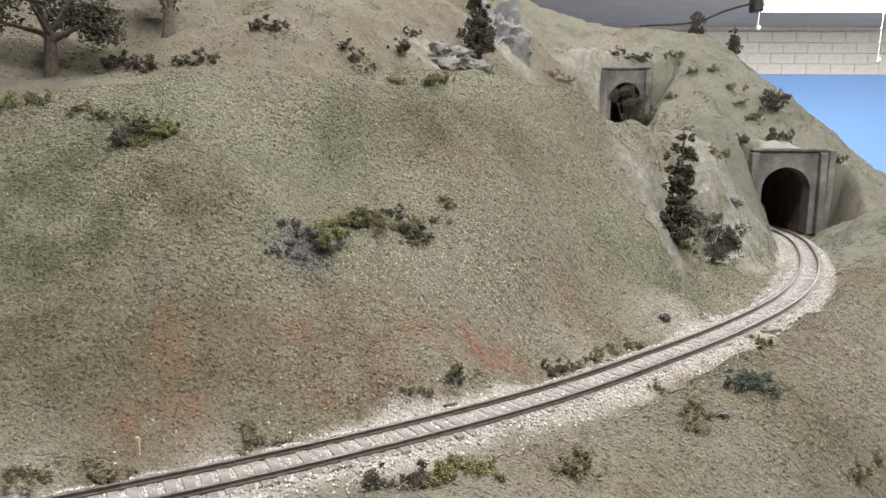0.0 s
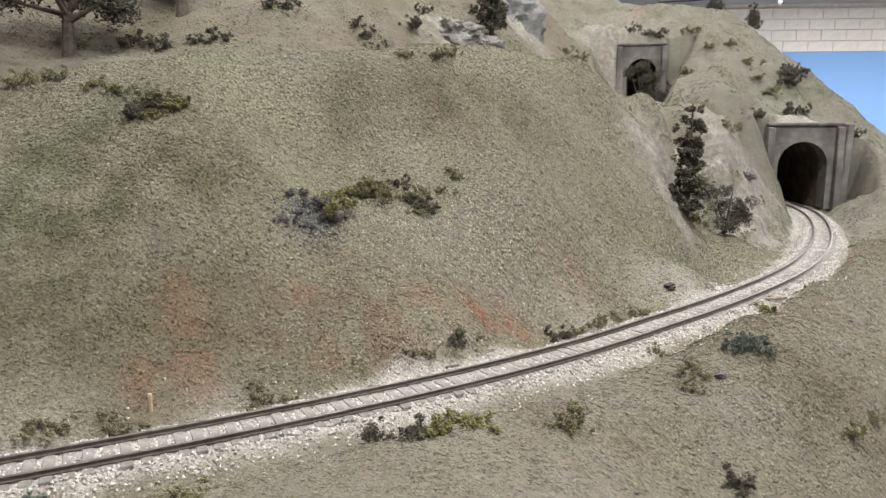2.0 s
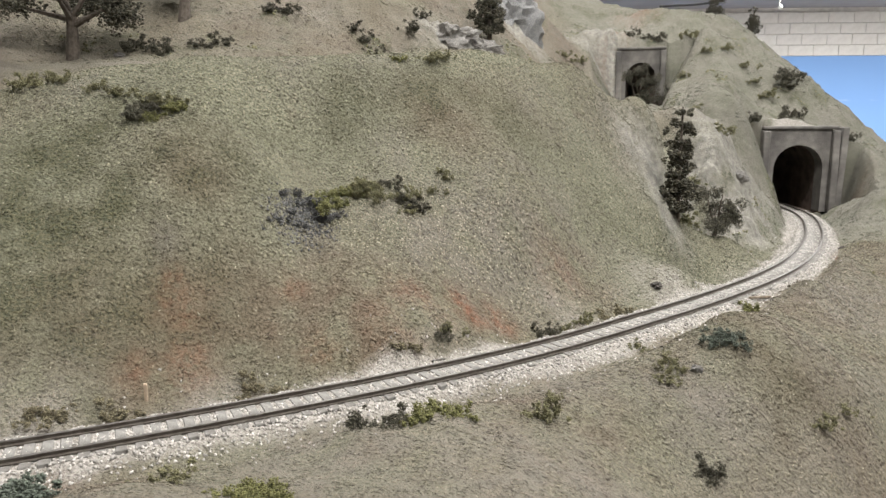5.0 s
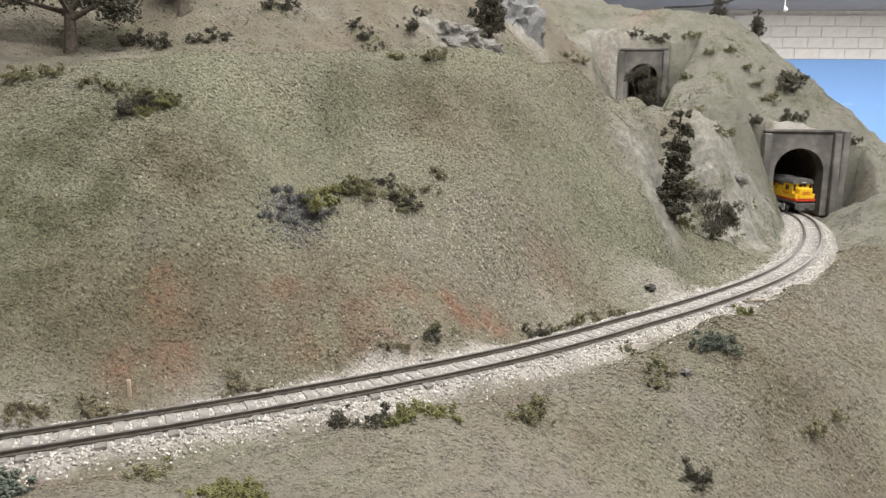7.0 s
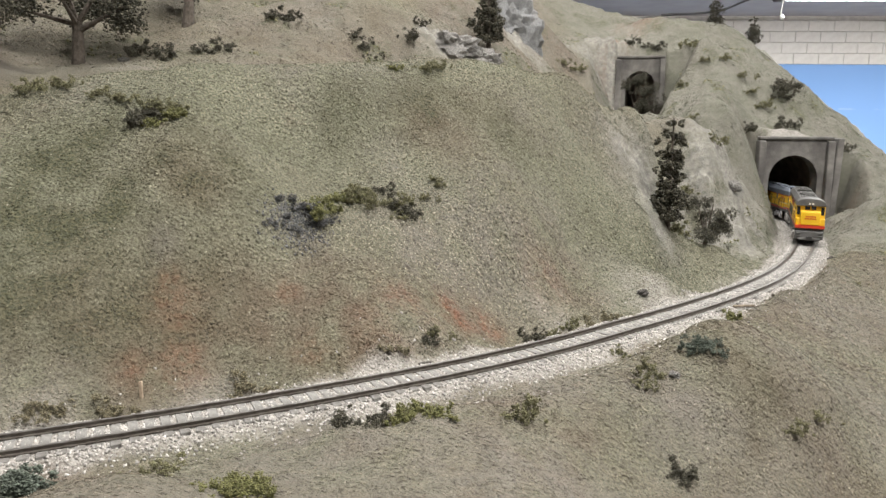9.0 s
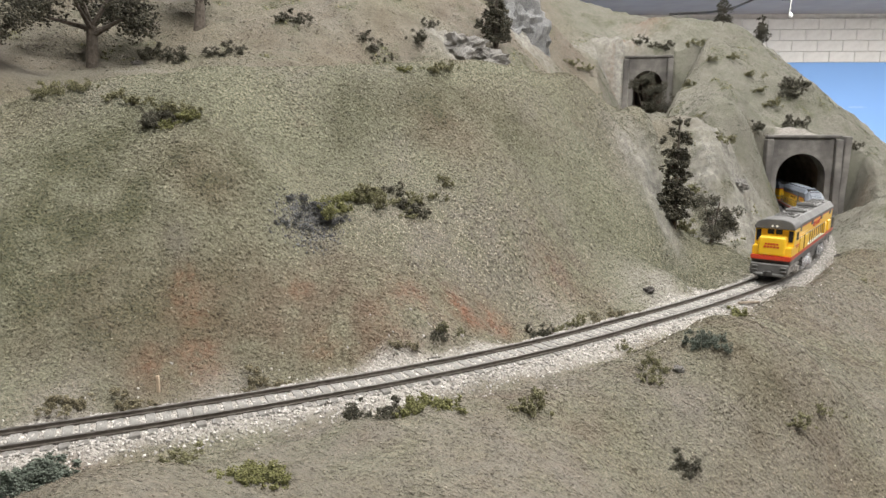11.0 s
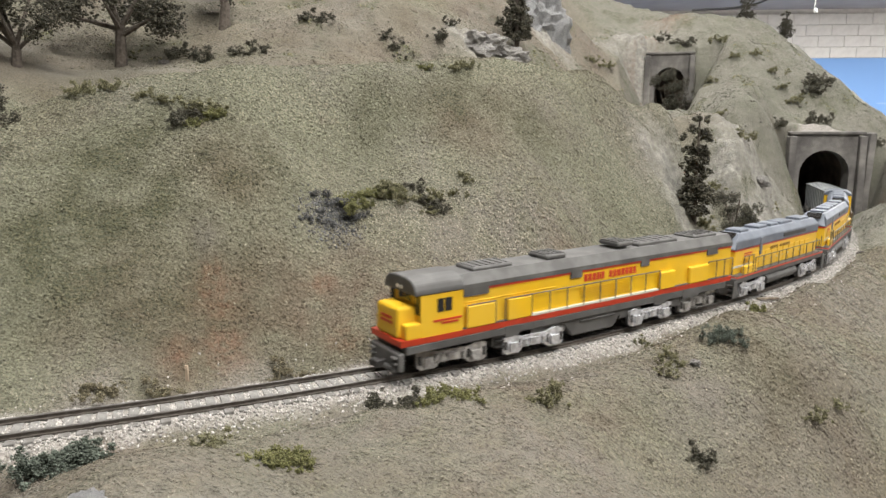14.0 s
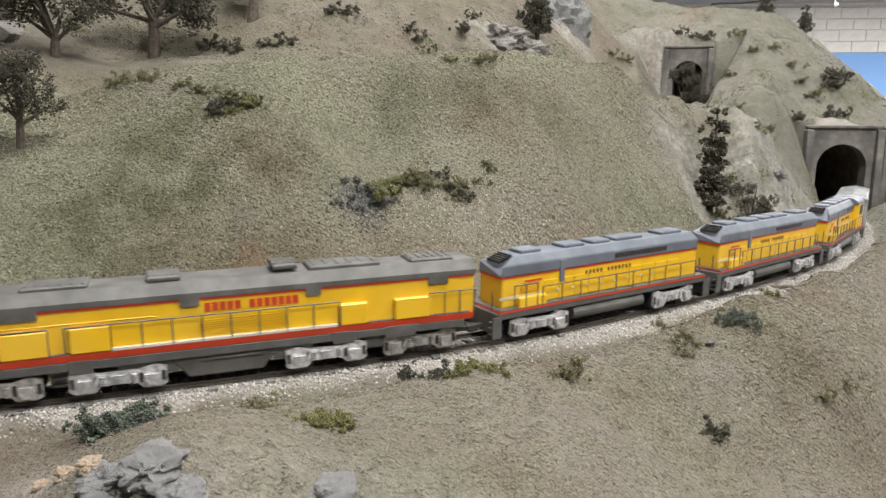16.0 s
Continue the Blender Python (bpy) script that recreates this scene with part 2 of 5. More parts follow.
def along(s):
    """The rail-top point and heading at s metres along the line."""
    p = np.array([np.interp(s, LINE_S, LINE[:, 0]), np.interp(s, LINE_S, LINE[:, 1]), np.interp(s, LINE_S, LINE_Z)])
    q = np.array([np.interp(s + 0.004, LINE_S, LINE[:, c]) - np.interp(s - 0.004, LINE_S, LINE[:, c]) for c in (0, 1)])
    return p, q / np.linalg.norm(q)


OPEN_LINE = LINE[LINE_S < PORTAL_S + 0.03][::6]
OPEN_Z = LINE_Z[LINE_S < PORTAL_S + 0.03][::6]


def off_track(x, y):
    """Distance from the open line, and the rail height there."""
    sh = np.shape(x)
    q = np.stack([np.ravel(x), np.ravel(y)], 1)
    d, z = np.empty(len(q)), np.empty(len(q))
    for i in range(0, len(q), 20000):
        e = ((q[i:i + 20000, None] - OPEN_LINE[None]) ** 2).sum(2)
        j = e.argmin(1)
        d[i:i + 20000], z[i:i + 20000] = np.sqrt(e[np.arange(len(j)), j]), OPEN_Z[j]
    return d.reshape(sh), z.reshape(sh)


# ---- the shape of the land: mounds of (x, y, radius, height) on a tilted plane ----
LAND_TILT = (-0.1008, -0.2535, 0.2626)
FOREGROUND = [(-0.7, 0, 0.32, -0.1413), (-0.05, 0.13, 0.13, 0.0281), (0.145, 0.325, 0.13, 0.0356), (-0.25, 0.315, 0.09, -0.0386), (-0.505, 0.325, 0.13, -0.0506), (-0.1, 0.39, 0.06, -0.0217), (-0.64, 0.15, 0.06, 0.038), (-0.34, 0, 0.09, 0.0369), (0.02, 0.27, 0.06, 0.0145), (-0.1, 0.21, 0.06, 0.0339), (0.02, 0, 0.06, 0.0144), (0.6, 0.4, 0.2, 0.0073), (0.34, 0.13, 0.13, -0.0001), (0.23, 0.36, 0.06, -0.0318), (0.14, 0.33, 0.06, -0.0378), (0.14, 0.21, 0.06, -0.0195), (-0.31, 0.21, 0.06, -0.0194), (-0.22, 0.12, 0.06, 0.0059), (-0.16, 0.36, 0.06, -0.0185), (-0.1, 0.3, 0.06, -0.0101), (-0.19, 0.21, 0.06, -0.0112)]
FRONT_HILL = [(0.015, 0.78, 0.13, 0.0868), (0.17, 0.87, 0.06, 0.0254), (-0.16, 0.63, 0.09, 0.0641), (-0.295, 0.54, 0.09, 0.0148), (0.11, 0.81, 0.06, 0.016), (-0.025, 0.675, 0.09, 0.0151), (0.17, 0.63, 0.06, 0.0024), (0.05, 0.51, 0.06, -0.0332), (-0.43, 0.81, 0.09, -0.0252), (0.2, 0.45, 0.06, 0.0322), (-0.57, 0.65, 0.13, -0.0247), (-0.04, 0.84, 0.06, -0.0481), (-0.19, 0.78, 0.06, 0.0331), (-0.16, 0.51, 0.06, 0.0218), (-0.31, 0.63, 0.06, 0.0165), (-0.04, 0.75, 0.06, 0.0099), (0.02, 0.42, 0.06, -0.0161), (0.11, 0.54, 0.06, -0.0142), (-0.1, 0.54, 0.06, -0.0105), (0.23, 0.69, 0.06, -0.0708), (0.11, 0.87, 0.06, 0.0572), (0.2, 0.78, 0.06, 0.0235), (-0.1, 0.69, 0.06, 0.018), (0.05, 0.6, 0.06, 0.035)]
FRONT_HILL += [(0.11, 0.6, 0.06, -0.0307), (-0.34, 0.75, 0.06, 0.0095), (-0.04, 0.48, 0.06, 0.0065), (0.05, 0.78, 0.06, 0.0214), (-0.19, 0.87, 0.06, 0.0083), (0.17, 0.57, 0.06, -0.009), (-0.1, 0.45, 0.06, -0.0113), (-0.34, 0.57, 0.06, 0.0143), (-0.01, 0.6, 0.06, -0.0098)]
HILL_SHOULDER = [(0.205, 0.87, 0.042, 0.0189), (0.275, 0.87, 0.042, -0.0334), (0.17, 0.905, 0.042, -0.0217), (-0.4, 0.645, 0.06, -0.0153), (-0.235, 0.59, 0.06, 0.0138), (0.24, 0.94, 0.042, 0.0159), (0.04, 0.81, 0.06, -0.0197), (0.1, 0.87, 0.042, -0.0169), (-0.18, 0.755, 0.06, -0.014), (0.135, 0.765, 0.042, -0.0154), (-0.07, 0.645, 0.06, 0.012), (0.135, 0.94, 0.042, 0.0145), (-0.07, 0.535, 0.06, 0.0126), (-0.345, 0.535, 0.06, -0.0237), (-0.345, 0.7, 0.06, -0.0218), (0.205, 0.73, 0.042, 0.0252), (-0.235, 0.7, 0.06, 0.0187), (0.24, 0.905, 0.042, 0.0422), (-0.015, 0.865, 0.06, 0.0071), (0.205, 0.835, 0.042, 0.0612), (0.24, 0.8, 0.042, -0.035), (0.275, 0.765, 0.042, -0.0053), (0.17, 0.835, 0.042, -0.0204)]
HILL_BROW = [(0.206, 0.872, 0.024, -0.014), (0.172, 0.862, 0.026, -0.017), (0.275, 0.73, 0.042, -0.0041), (-0.125, 0.59, 0.06, -0.0243), (-0.235, 0.755, 0.06, -0.037), (-0.07, 0.81, 0.06, 0.0002), (0.275, 0.905, 0.042, -0.05), (-0.18, 0.535, 0.06, 0.01), (0.135, 0.8, 0.042, 0.0317), (-0.29, 0.645, 0.06, 0.0044), (0.205, 0.94, 0.042, -0.0189), (-0.235, 0.81, 0.06, 0.0131), (0.04, 0.865, 0.06, 0.02), (-0.125, 0.81, 0.06, -0.0139), (0.275, 0.695, 0.042, 0.0021), (0.275, 0.835, 0.042, -0.0465), (0.275, 0.8, 0.042, 0.0474), (0.205, 0.695, 0.042, -0.0098), (-0.345, 0.48, 0.06, 0.0089), (-0.4, 0.7, 0.06, -0.0252), (-0.015, 0.645, 0.06, 0.0054), (-0.4, 0.755, 0.06, 0.0078), (0.1, 0.73, 0.042, 0.0149), (-0.015, 0.92, 0.06, -0.006), (0.1, 0.835, 0.042, -0.0086)]
TUNNEL_SPUR = [(0.535, 1.105, 0.13, -0.0897), (0.34, 0.78, 0.13, -0.0626), (0.7, 1.8, 0.2, 0.1486), (1.22, 2.08, 0.32, -0.1102), (0.425, 0.945, 0.09, -0.0474), (0.53, 1.2, 0.06, -0.048), (0.6, 1.495, 0.13, 0.0867), (0.41, 1.23, 0.06, 0.058), (0.62, 1.08, 0.06, 0.0586), (0.8, 2.2, 0.2, 0.1207), (0.35, 0.72, 0.06, 0.0559), (0.35, 0.96, 0.06, -0.0814), (0.47, 1.53, 0.06, 0.0646), (0.4, 2, 0.2, 0.0592), (0.74, 1.44, 0.09, 0.0693), (0.41, 1.14, 0.06, 0.0931), (0.62, 1.23, 0.06, 0.0226), (0.47, 1.755, 0.09, 0.0508), (0.44, 0.84, 0.06, 0.0207), (0.26, 0.96, 0.06, -0.0707), (0.44, 1.32, 0.06, 0.052), (0.77, 1.56, 0.06, 0.0352), (0.56, 1.02, 0.06, 0.0219), (0.74, 1.05, 0.06, 0.017)]
TUNNEL_SPUR += [(0.38, 0.63, 0.06, 0.015), (0.59, 1.29, 0.06, 0.0177), (0.47, 1.44, 0.06, 0.0362), (0.35, 0.87, 0.06, -0.0146), (0.47, 1.17, 0.06, -0.0414), (0.41, 1.05, 0.06, -0.0511), (0.32, 1.68, 0.06, 0.0246), (0.59, 1.98, 0.06, 0.0222), (0.71, 1.26, 0.06, 0.0151), (0.5, 1.62, 0.06, 0.0261), (0.32, 0.96, 0.06, 0.1221), (0.26, 0.63, 0.06, 0.0445), (0.38, 1.02, 0.06, 0.0624), (0.89, 1.11, 0.06, -0.0104), (0.29, 0.51, 0.06, 0.0069), (0.41, 1.83, 0.06, 0.0142), (0.83, 1.77, 0.06, 0.0079), (0.665, 0.845, 0.13, -0.0092)]
BACK_SLOPE = [(-0.2, 1.3, 0.2, 0.125), (-0.22, 1.92, 0.32, 0.1402), (0.26, 1.26, 0.06, -0.053), (-0.7, 0.9, 0.2, -0.0568), (0.02, 1.5, 0.06, 0.0825), (-0.115, 1.04, 0.13, 0.0534), (0.2, 1.38, 0.06, -0.0307), (0.05, 0.9, 0.06, -0.0599), (0.02, 1.26, 0.09, 0.054), (0.2, 0.93, 0.06, 0.056), (-0.5, 1.5, 0.2, 0.063), (0.14, 1.5, 0.06, 0.054), (0.145, 1.95, 0.13, 0.0436), (-0.61, 1.11, 0.06, -0.0063), (0.2, 1.02, 0.06, 0.0329), (-0.1, 0.96, 0.06, -0.0204), (0.11, 1.38, 0.06, 0.0214), (-0.25, 0.99, 0.09, 0.0153), (0.14, 0.96, 0.06, -0.0209), (-0.43, 1.035, 0.09, 0.0202), (-0.31, 0.93, 0.06, 0.0057), (-0.01, 1.11, 0.06, 0.0079), (0.29, 1.02, 0.06, 0.0376), (0.23, 1.08, 0.06, -0.0183)]


def fbm(x, y, sc, seed=0.0, octaves=3):
    """Cheap smooth noise from rotated sines, about -1 to 1."""
    out, amp = np.zeros(np.shape(x)), 1.0
    for o in range(octaves):
        for k in range(4):
            a = 1.3 * k + 2.1 * o + seed
            out += amp * np.sin((x * math.cos(a) + y * math.sin(a)) * sc * (1 + 0.37 * k) + 5.1 * k + 3.3 * seed + 1.7 * np.sin((y * math.cos(a) - x * math.sin(a)) * sc * 0.8 + k)) / 3
        sc, amp = sc * 2.1, amp * 0.5
    return out


def smooth01(v, lo, hi):
    k = np.clip((v - lo) / (hi - lo), 0, 1)
    return k * k * (3 - 2 * k)


def near(x, y, cx, cy, r):
    return np.exp(-((x - cx) ** 2 + (y - cy) ** 2) / r**2)


def crest(x):
    """How far back the turfed front hill reaches."""
    return 0.725 + 0.2 * np.clip(x, -0.4, 0) + 0.95 * np.clip(x, 0, 0.25)


def rockiness(x, y):
    """Where bare rock shows, 0 to 1."""
    r = 0.9 * near(x, y, 0.195, 0.79, 0.030) + 0.3 * near(x, y, 0.215, 0.86, 0.035) + 0.6 * near(x, y, 0.205, 0.74, 0.022) + 1.0 * near(x, y, 0.335, 0.94, 0.055) + 0.7 * near(x, y, 0.31, 0.90, 0.035) + 0.45 * near(x, y, 0.36, 1.03, 0.06) + 0.9 * near(x, y, -0.02, 1.06, 0.045) + 0.9 * near(x, y, 0.085, 1.33, 0.06) + 0.9 * near(x, y, 0.31, 1.68, 0.05) + 0.6 * near(x, y, 0.25, 1.62, 0.05) + 0.5 * near(x, y, 0.36, 1.76, 0.05) + 0.5 * near(x, y, -0.62, 0.8, 0.07) + 0.7 * near(x, y, -0.02, 0.19, 0.035) + 0.7 * near(x, y, -0.09, 0.15, 0.035)
    return np.clip(1.5 * r * (0.75 + 0.5 * fbm(x, y, 60, 2.0)), 0, 1)


UPPER_CUT = smooth_line([(-0.24, 0.81), (-0.05, 0.85), (0.09, 0.95), (0.235, 1.12), (0.31, 1.38), (0.385, 1.67)], 20)
CUT_Z = np.interp(np.linspace(0, 5, len(UPPER_CUT)), [0, 1, 2, 3, 5], [0.205, 0.15, 0.135, 0.128, 0.142])


def cut_floor(x, y):
    """The height to which the upper line's cutting lowers the land."""
    sh = np.shape(x)
    q = np.stack([np.ravel(x), np.ravel(y)], 1)
    out = np.empty(len(q))
    for i in range(0, len(q), 20000):
        e = ((q[i:i + 20000, None] - UPPER_CUT[None]) ** 2).sum(2)
        j = e.argmin(1)
        out[i:i + 20000] = CUT_Z[j] + 2.2 * np.maximum(0, np.sqrt(e[np.arange(len(j)), j]) - np.interp(q[i:i + 20000, 1], [0.95, 1.05], [0.030, 0.048]))
    return out.reshape(sh)


def land(x, y):
    x, y = np.asarray(x, float), np.asarray(y, float)
    z = LAND_TILT[0] + LAND_TILT[1] * x + LAND_TILT[2] * y
    for mx, my, r, h in FOREGROUND + FRONT_HILL + HILL_SHOULDER + HILL_BROW + TUNNEL_SPUR + BACK_SLOPE:
        z = z + h * np.exp(-((x - mx) ** 2 + (y - my) ** 2) / r**2)
    z = np.maximum(z, -0.22 + 0.0 * z)
    # the cutting of the upper line, and the spur's outer face
    z = np.minimum(z, np.where(y < 1.66, cut_floor(x, y), 9.0))
    face = 0.138 + 0.371 * y - 0.76 * x + 0.006 * fbm(x, y, 25, 7.0)
    z = np.where(y > 1.0, 0.5 * (z + face - np.sqrt((z - face) ** 2 + 0.0004)), z)
    # solid hill behind each tunnel mouth
    for cx, cy, w, top in ((0.553, 1.262, 0.052, 0.110), (0.381, 1.668, 0.060, 0.268)):
        back = top - 1.6 * np.maximum(0, np.abs(x - cx) - w) - 1.2 * np.maximum(0, y - cy - 0.09)
        z = np.where(y > cy, np.maximum(z, back), z)
    # the level apron before the lower mouth
    apron = -0.036 + 3.6 * np.maximum(0, x - 0.629) + 2.2 * np.maximum(0, 0.492 - x) + 0.9 * np.maximum(0, 1.19 - y)
    z = np.where((y > 1.05) & (y < 1.262) & (x > 0.44) & (x < 0.75), np.minimum(z, apron), z)
    rk = rockiness(x, y)
    z = z + 0.0022 * fbm(x, y, 18, 1.0) + 0.0011 * fbm(x, y, 75, 4.0) + smooth01(y, 0.86, 1.0) * (0.005 * fbm(x, y, 26, 11.0) + 0.0022 * fbm(x, y, 95, 14.0)) + rk * (0.008 * np.abs(fbm(x, y, 60, 3.0)) + 0.006 * np.abs(fbm(x, y, 150, 6.0)) - 0.007)
    d, rz = off_track(x, y)
    k = smooth01(d, 0.021, 0.052)
    k = np.where(y > 1.262, 1.0, k)
    z = z * k + (rz - 0.0031 - 0.008 * smooth01(d, 0.0165, 0.033)) * (1 - k)
    # the land meets the back of each portal under its coping
    z = np.where((y > 1.256) & (y <= 1.263) & (np.abs(x - 0.553) < 0.058), 0.098, z)
    return np.where((y > 1.657) & (y < 1.673) & (np.abs(x - 0.381) < 0.055), 0.250, z)


# ---- tunnel mouths: x, y, base height, turn, width, height, opening half-width, arch spring height ----
MOUTH = dict(x=0.553, y=1.248, z=-0.034, turn=-4.8, width=0.120, height=0.139, half=0.0385, spring=0.071)
UPPER_MOUTH = dict(x=0.381, y=1.652, z=0.145, turn=-15.0, width=0.104, height=0.117, half=0.031, spring=0.055)


def blots(x, y, spots):
    """The strongest of several soft round patches of (x, y, radius, strength)."""
    out = np.zeros(np.shape(x))
    for cx, cy, r, k in spots:
        out = np.maximum(out, k * near(x, y, cx, cy, r))
    return out


RED_EARTH = [(-0.153, 0.420, 0.012, 0.55), (-0.161, 0.432, 0.008, 0.4), (-0.139, 0.392, 0.013, 0.8), (-0.160, 0.380, 0.012, 0.45), (0.009, 0.488, 0.015, 0.9), (0.033, 0.505, 0.012, 0.8), (-0.097, 0.454, 0.008, 0.5), (-0.071, 0.418, 0.012, 0.4), (-0.019, 0.462, 0.022, 0.35), (0.079, 0.566, 0.018, 0.35), (-0.03, 0.44, 0.02, 0.3), (0.41, 0.80, 0.014, 0.6), (0.31, 1.64, 0.03, 0.8), (0.335, 1.70, 0.03, 0.8), (0.40, 1.80, 0.04, 0.5), (0.47, 1.24, 0.02, 0.4), (0.625, 1.21, 0.02, 0.6)]
# dark olive turf, deepened at left to darken that face of the hill
DARK_TURF = [(-0.172, 0.506, 0.045, 0.8), (-0.023, 0.668, 0.045, 0.8), (0.045, 0.680, 0.030, 0.85), (-0.205, 0.460, 0.075, 1.0), (-0.256, 0.498, 0.060, 0.9), (-0.135, 0.578, 0.030, 0.5), (-0.084, 0.626, 0.030, 0.55), (-0.24, 0.42, 0.07, 0.95), (-0.15, 0.43, 0.05, 0.55), (-0.03, 0.25, 0.03, 0.4), (0.195, 0.40, 0.04, 0.6), (0.12, 0.66, 0.02, 0.4)]
BROWN_EARTH = [(-0.163, 0.398, 0.05, 0.9), (-0.126, 0.418, 0.05, 0.9), (-0.069, 0.445, 0.05, 0.9), (0.010, 0.500, 0.035, 0.7), (-0.168, 0.494, 0.025, 0.7), (-0.022, 0.650, 0.03, 0.75), (0.105, 0.594, 0.035, 0.7), (-0.200, 0.386, 0.05, 0.9), (-0.045, 0.468, 0.035, 0.7), (0.195, 0.426, 0.03, 0.6), (0.03, 0.24, 0.04, 0.8)]
PALE_TURF = [(-0.14, 0.650, 0.035, 0.5), (-0.075, 0.690, 0.040, 0.5), (-0.012, 0.540, 0.050, 1.0), (0.087, 0.626, 0.04, 0.5), (0.166, 0.774, 0.04, 0.7), (-0.047, 0.606, 0.022, 0.6), (0.079, 0.718, 0.03, 0.5), (-0.097, 0.498, 0.02, 0.6), (0.032, 0.566, 0.050, 1.0), (-0.171, 0.450, 0.014, 0.5), (-0.287, 0.578, 0.025, 0.5), (0.059, 0.620, 0.03, 0.5), (0.14, 0.402, 0.03, 0.6), (0.054, 0.41, 0.03, 0.4), (0.04, 0.30, 0.04, 0.5), (-0.05, 0.31, 0.03, 0.5), (-0.16, 0.20, 0.03, 0.6), (0.30, 0.60, 0.05, 0.5)]


def cover(x, y):
    """What lies on the land: (rock, red, gravel, dark olive) and (green, bare, spur, weeds), each 0 to 1."""
    d, _ = off_track(x, y)
    wob = fbm(x, y, 45, 9.0)
    fray = np.clip(0.8 + 0.45 * fbm(x, y, 90, 21.0), 0.2, 1.4)
    front = smooth01(np.interp(x, OPEN_LINE[:, 0], OPEN_LINE[:, 1]) - y, 0.0, 0.02)
    gravel = 1 - smooth01(d + 0.004 * wob - 0.009 * (1 - front), 0.021, 0.030)
    gravel = np.where(y > 1.27, 0, gravel)
    drift = blots(x, y, [(0.17, 0.60, 0.03, 0.75), (-0.01, 0.442, 0.02, 0.3), (-0.12, 0.375, 0.025, 0.4), (-0.19, 0.34, 0.03, 0.4), (0.29, 0.71, 0.035, 0.6), (0.09, 0.535, 0.025, 0.5), (-0.17, 0.205, 0.02, 0.5)])
    gravel = np.maximum(gravel, np.clip(drift * fray, 0, 1))
    red = np.clip(blots(x, y, RED_EARTH) * fray, 0, 1)
    behind = smooth01(y - crest(x) + 0.006 * wob, 0.0, 0.03)
    brown = np.maximum(blots(x, y, BROWN_EARTH), front * (0.5 + 0.3 * fbm(x, y, 30, 25.0))) * (y < 0.85)
    green = np.clip(0.95 + 0.25 * fbm(x, y, 14, 5.0) - 0.9 * brown * fray - 0.45 * behind, 0, 1)
    bare = np.clip(blots(x, y, PALE_TURF) * fray + front * np.clip(0.45 + 0.3 * fbm(x, y, 24, 27.0), 0, 1) + behind * (0.5 + 0.35 * fbm(x, y, 16, 8.0)) + smooth01(x - 0.5 * (y - 0.35), 0.225, 0.275) * (y < 0.6) * 0.7, 0, 1)
    dark_olive = np.clip(blots(x, y, DARK_TURF) * fray + 0.22 * fbm(x, y, 22, 15.0), 0, 1) * (y < 0.86)
    dark_olive = np.maximum(dark_olive, behind * np.clip(0.55 * fbm(x, y, 9, 17.0) - 0.1, 0, 0.6))
    spur = smooth01(x + 0.12 * y, 0.36, 0.5) * smooth01(y, 0.85, 1.0)
    weeds = np.clip(1.4 * (fbm(x, y, 34, 12.0) + 0.35 * fbm(x, y, 120, 13.0) - 0.35), 0, 1) * smooth01(y, 0.82, 0.9)
    return np.stack([rockiness(x, y), red, gravel, dark_olive], -1), np.stack([green, bare, spur, weeds], -1)


def paint_cover(me, x, y):
    for name, cols in zip(("cover", "growth"), cover(x, y)):
        at = me.color_attributes.new(name, "FLOAT_COLOR", "POINT")
        at.data.foreach_set("color", cols.astype(np.float32).ravel())


def ground():
    xs = np.r_[np.arange(-1.0, -0.46, 0.012), np.arange(-0.46, 0.72, 0.0042), np.arange(0.72, 1.26, 0.010)]
    ys = np.r_[np.arange(0.03, 1.0, 0.0042), np.arange(1.0, 1.36, 0.0055), np.arange(1.36, 2.41, 0.0095)]
    X, Y = np.meshgrid(xs, ys)
    Z = land(X, Y)
    nx, ny = len(xs), len(ys)
    idx = np.arange(nx * ny).reshape(ny, nx)
    q = np.stack([idx[:-1, :-1], idx[:-1, 1:], idx[1:, 1:], idx[1:, :-1]], 2).reshape(-1, 4)
    V = np.stack([X.ravel(), Y.ravel(), Z.ravel()], 1)
    c = V[q].mean(1)
    # the two tunnel mouths go through the sheet
    hole = (np.abs(c[:, 0] - 0.553) < 0.045) & (c[:, 1] > 1.249) & (c[:, 1] < 1.36) & (V[q][:, :, 2].min(1) < 0.072)
    hole |= (np.abs(c[:, 0] - 0.381) < 0.038) & (c[:, 1] > 1.652) & (c[:, 1] < 1.80) & (V[q][:, :, 2].min(1) < 0.225)
    me = raw("ground", V, q[~hole], GROUND, smooth=True)
    paint_cover(me, V[:, 0], V[:, 1])
    return tagged(new("ground", me), "sculpted hillside of olive turf, bare soil and rock", "ground", kind="structure")


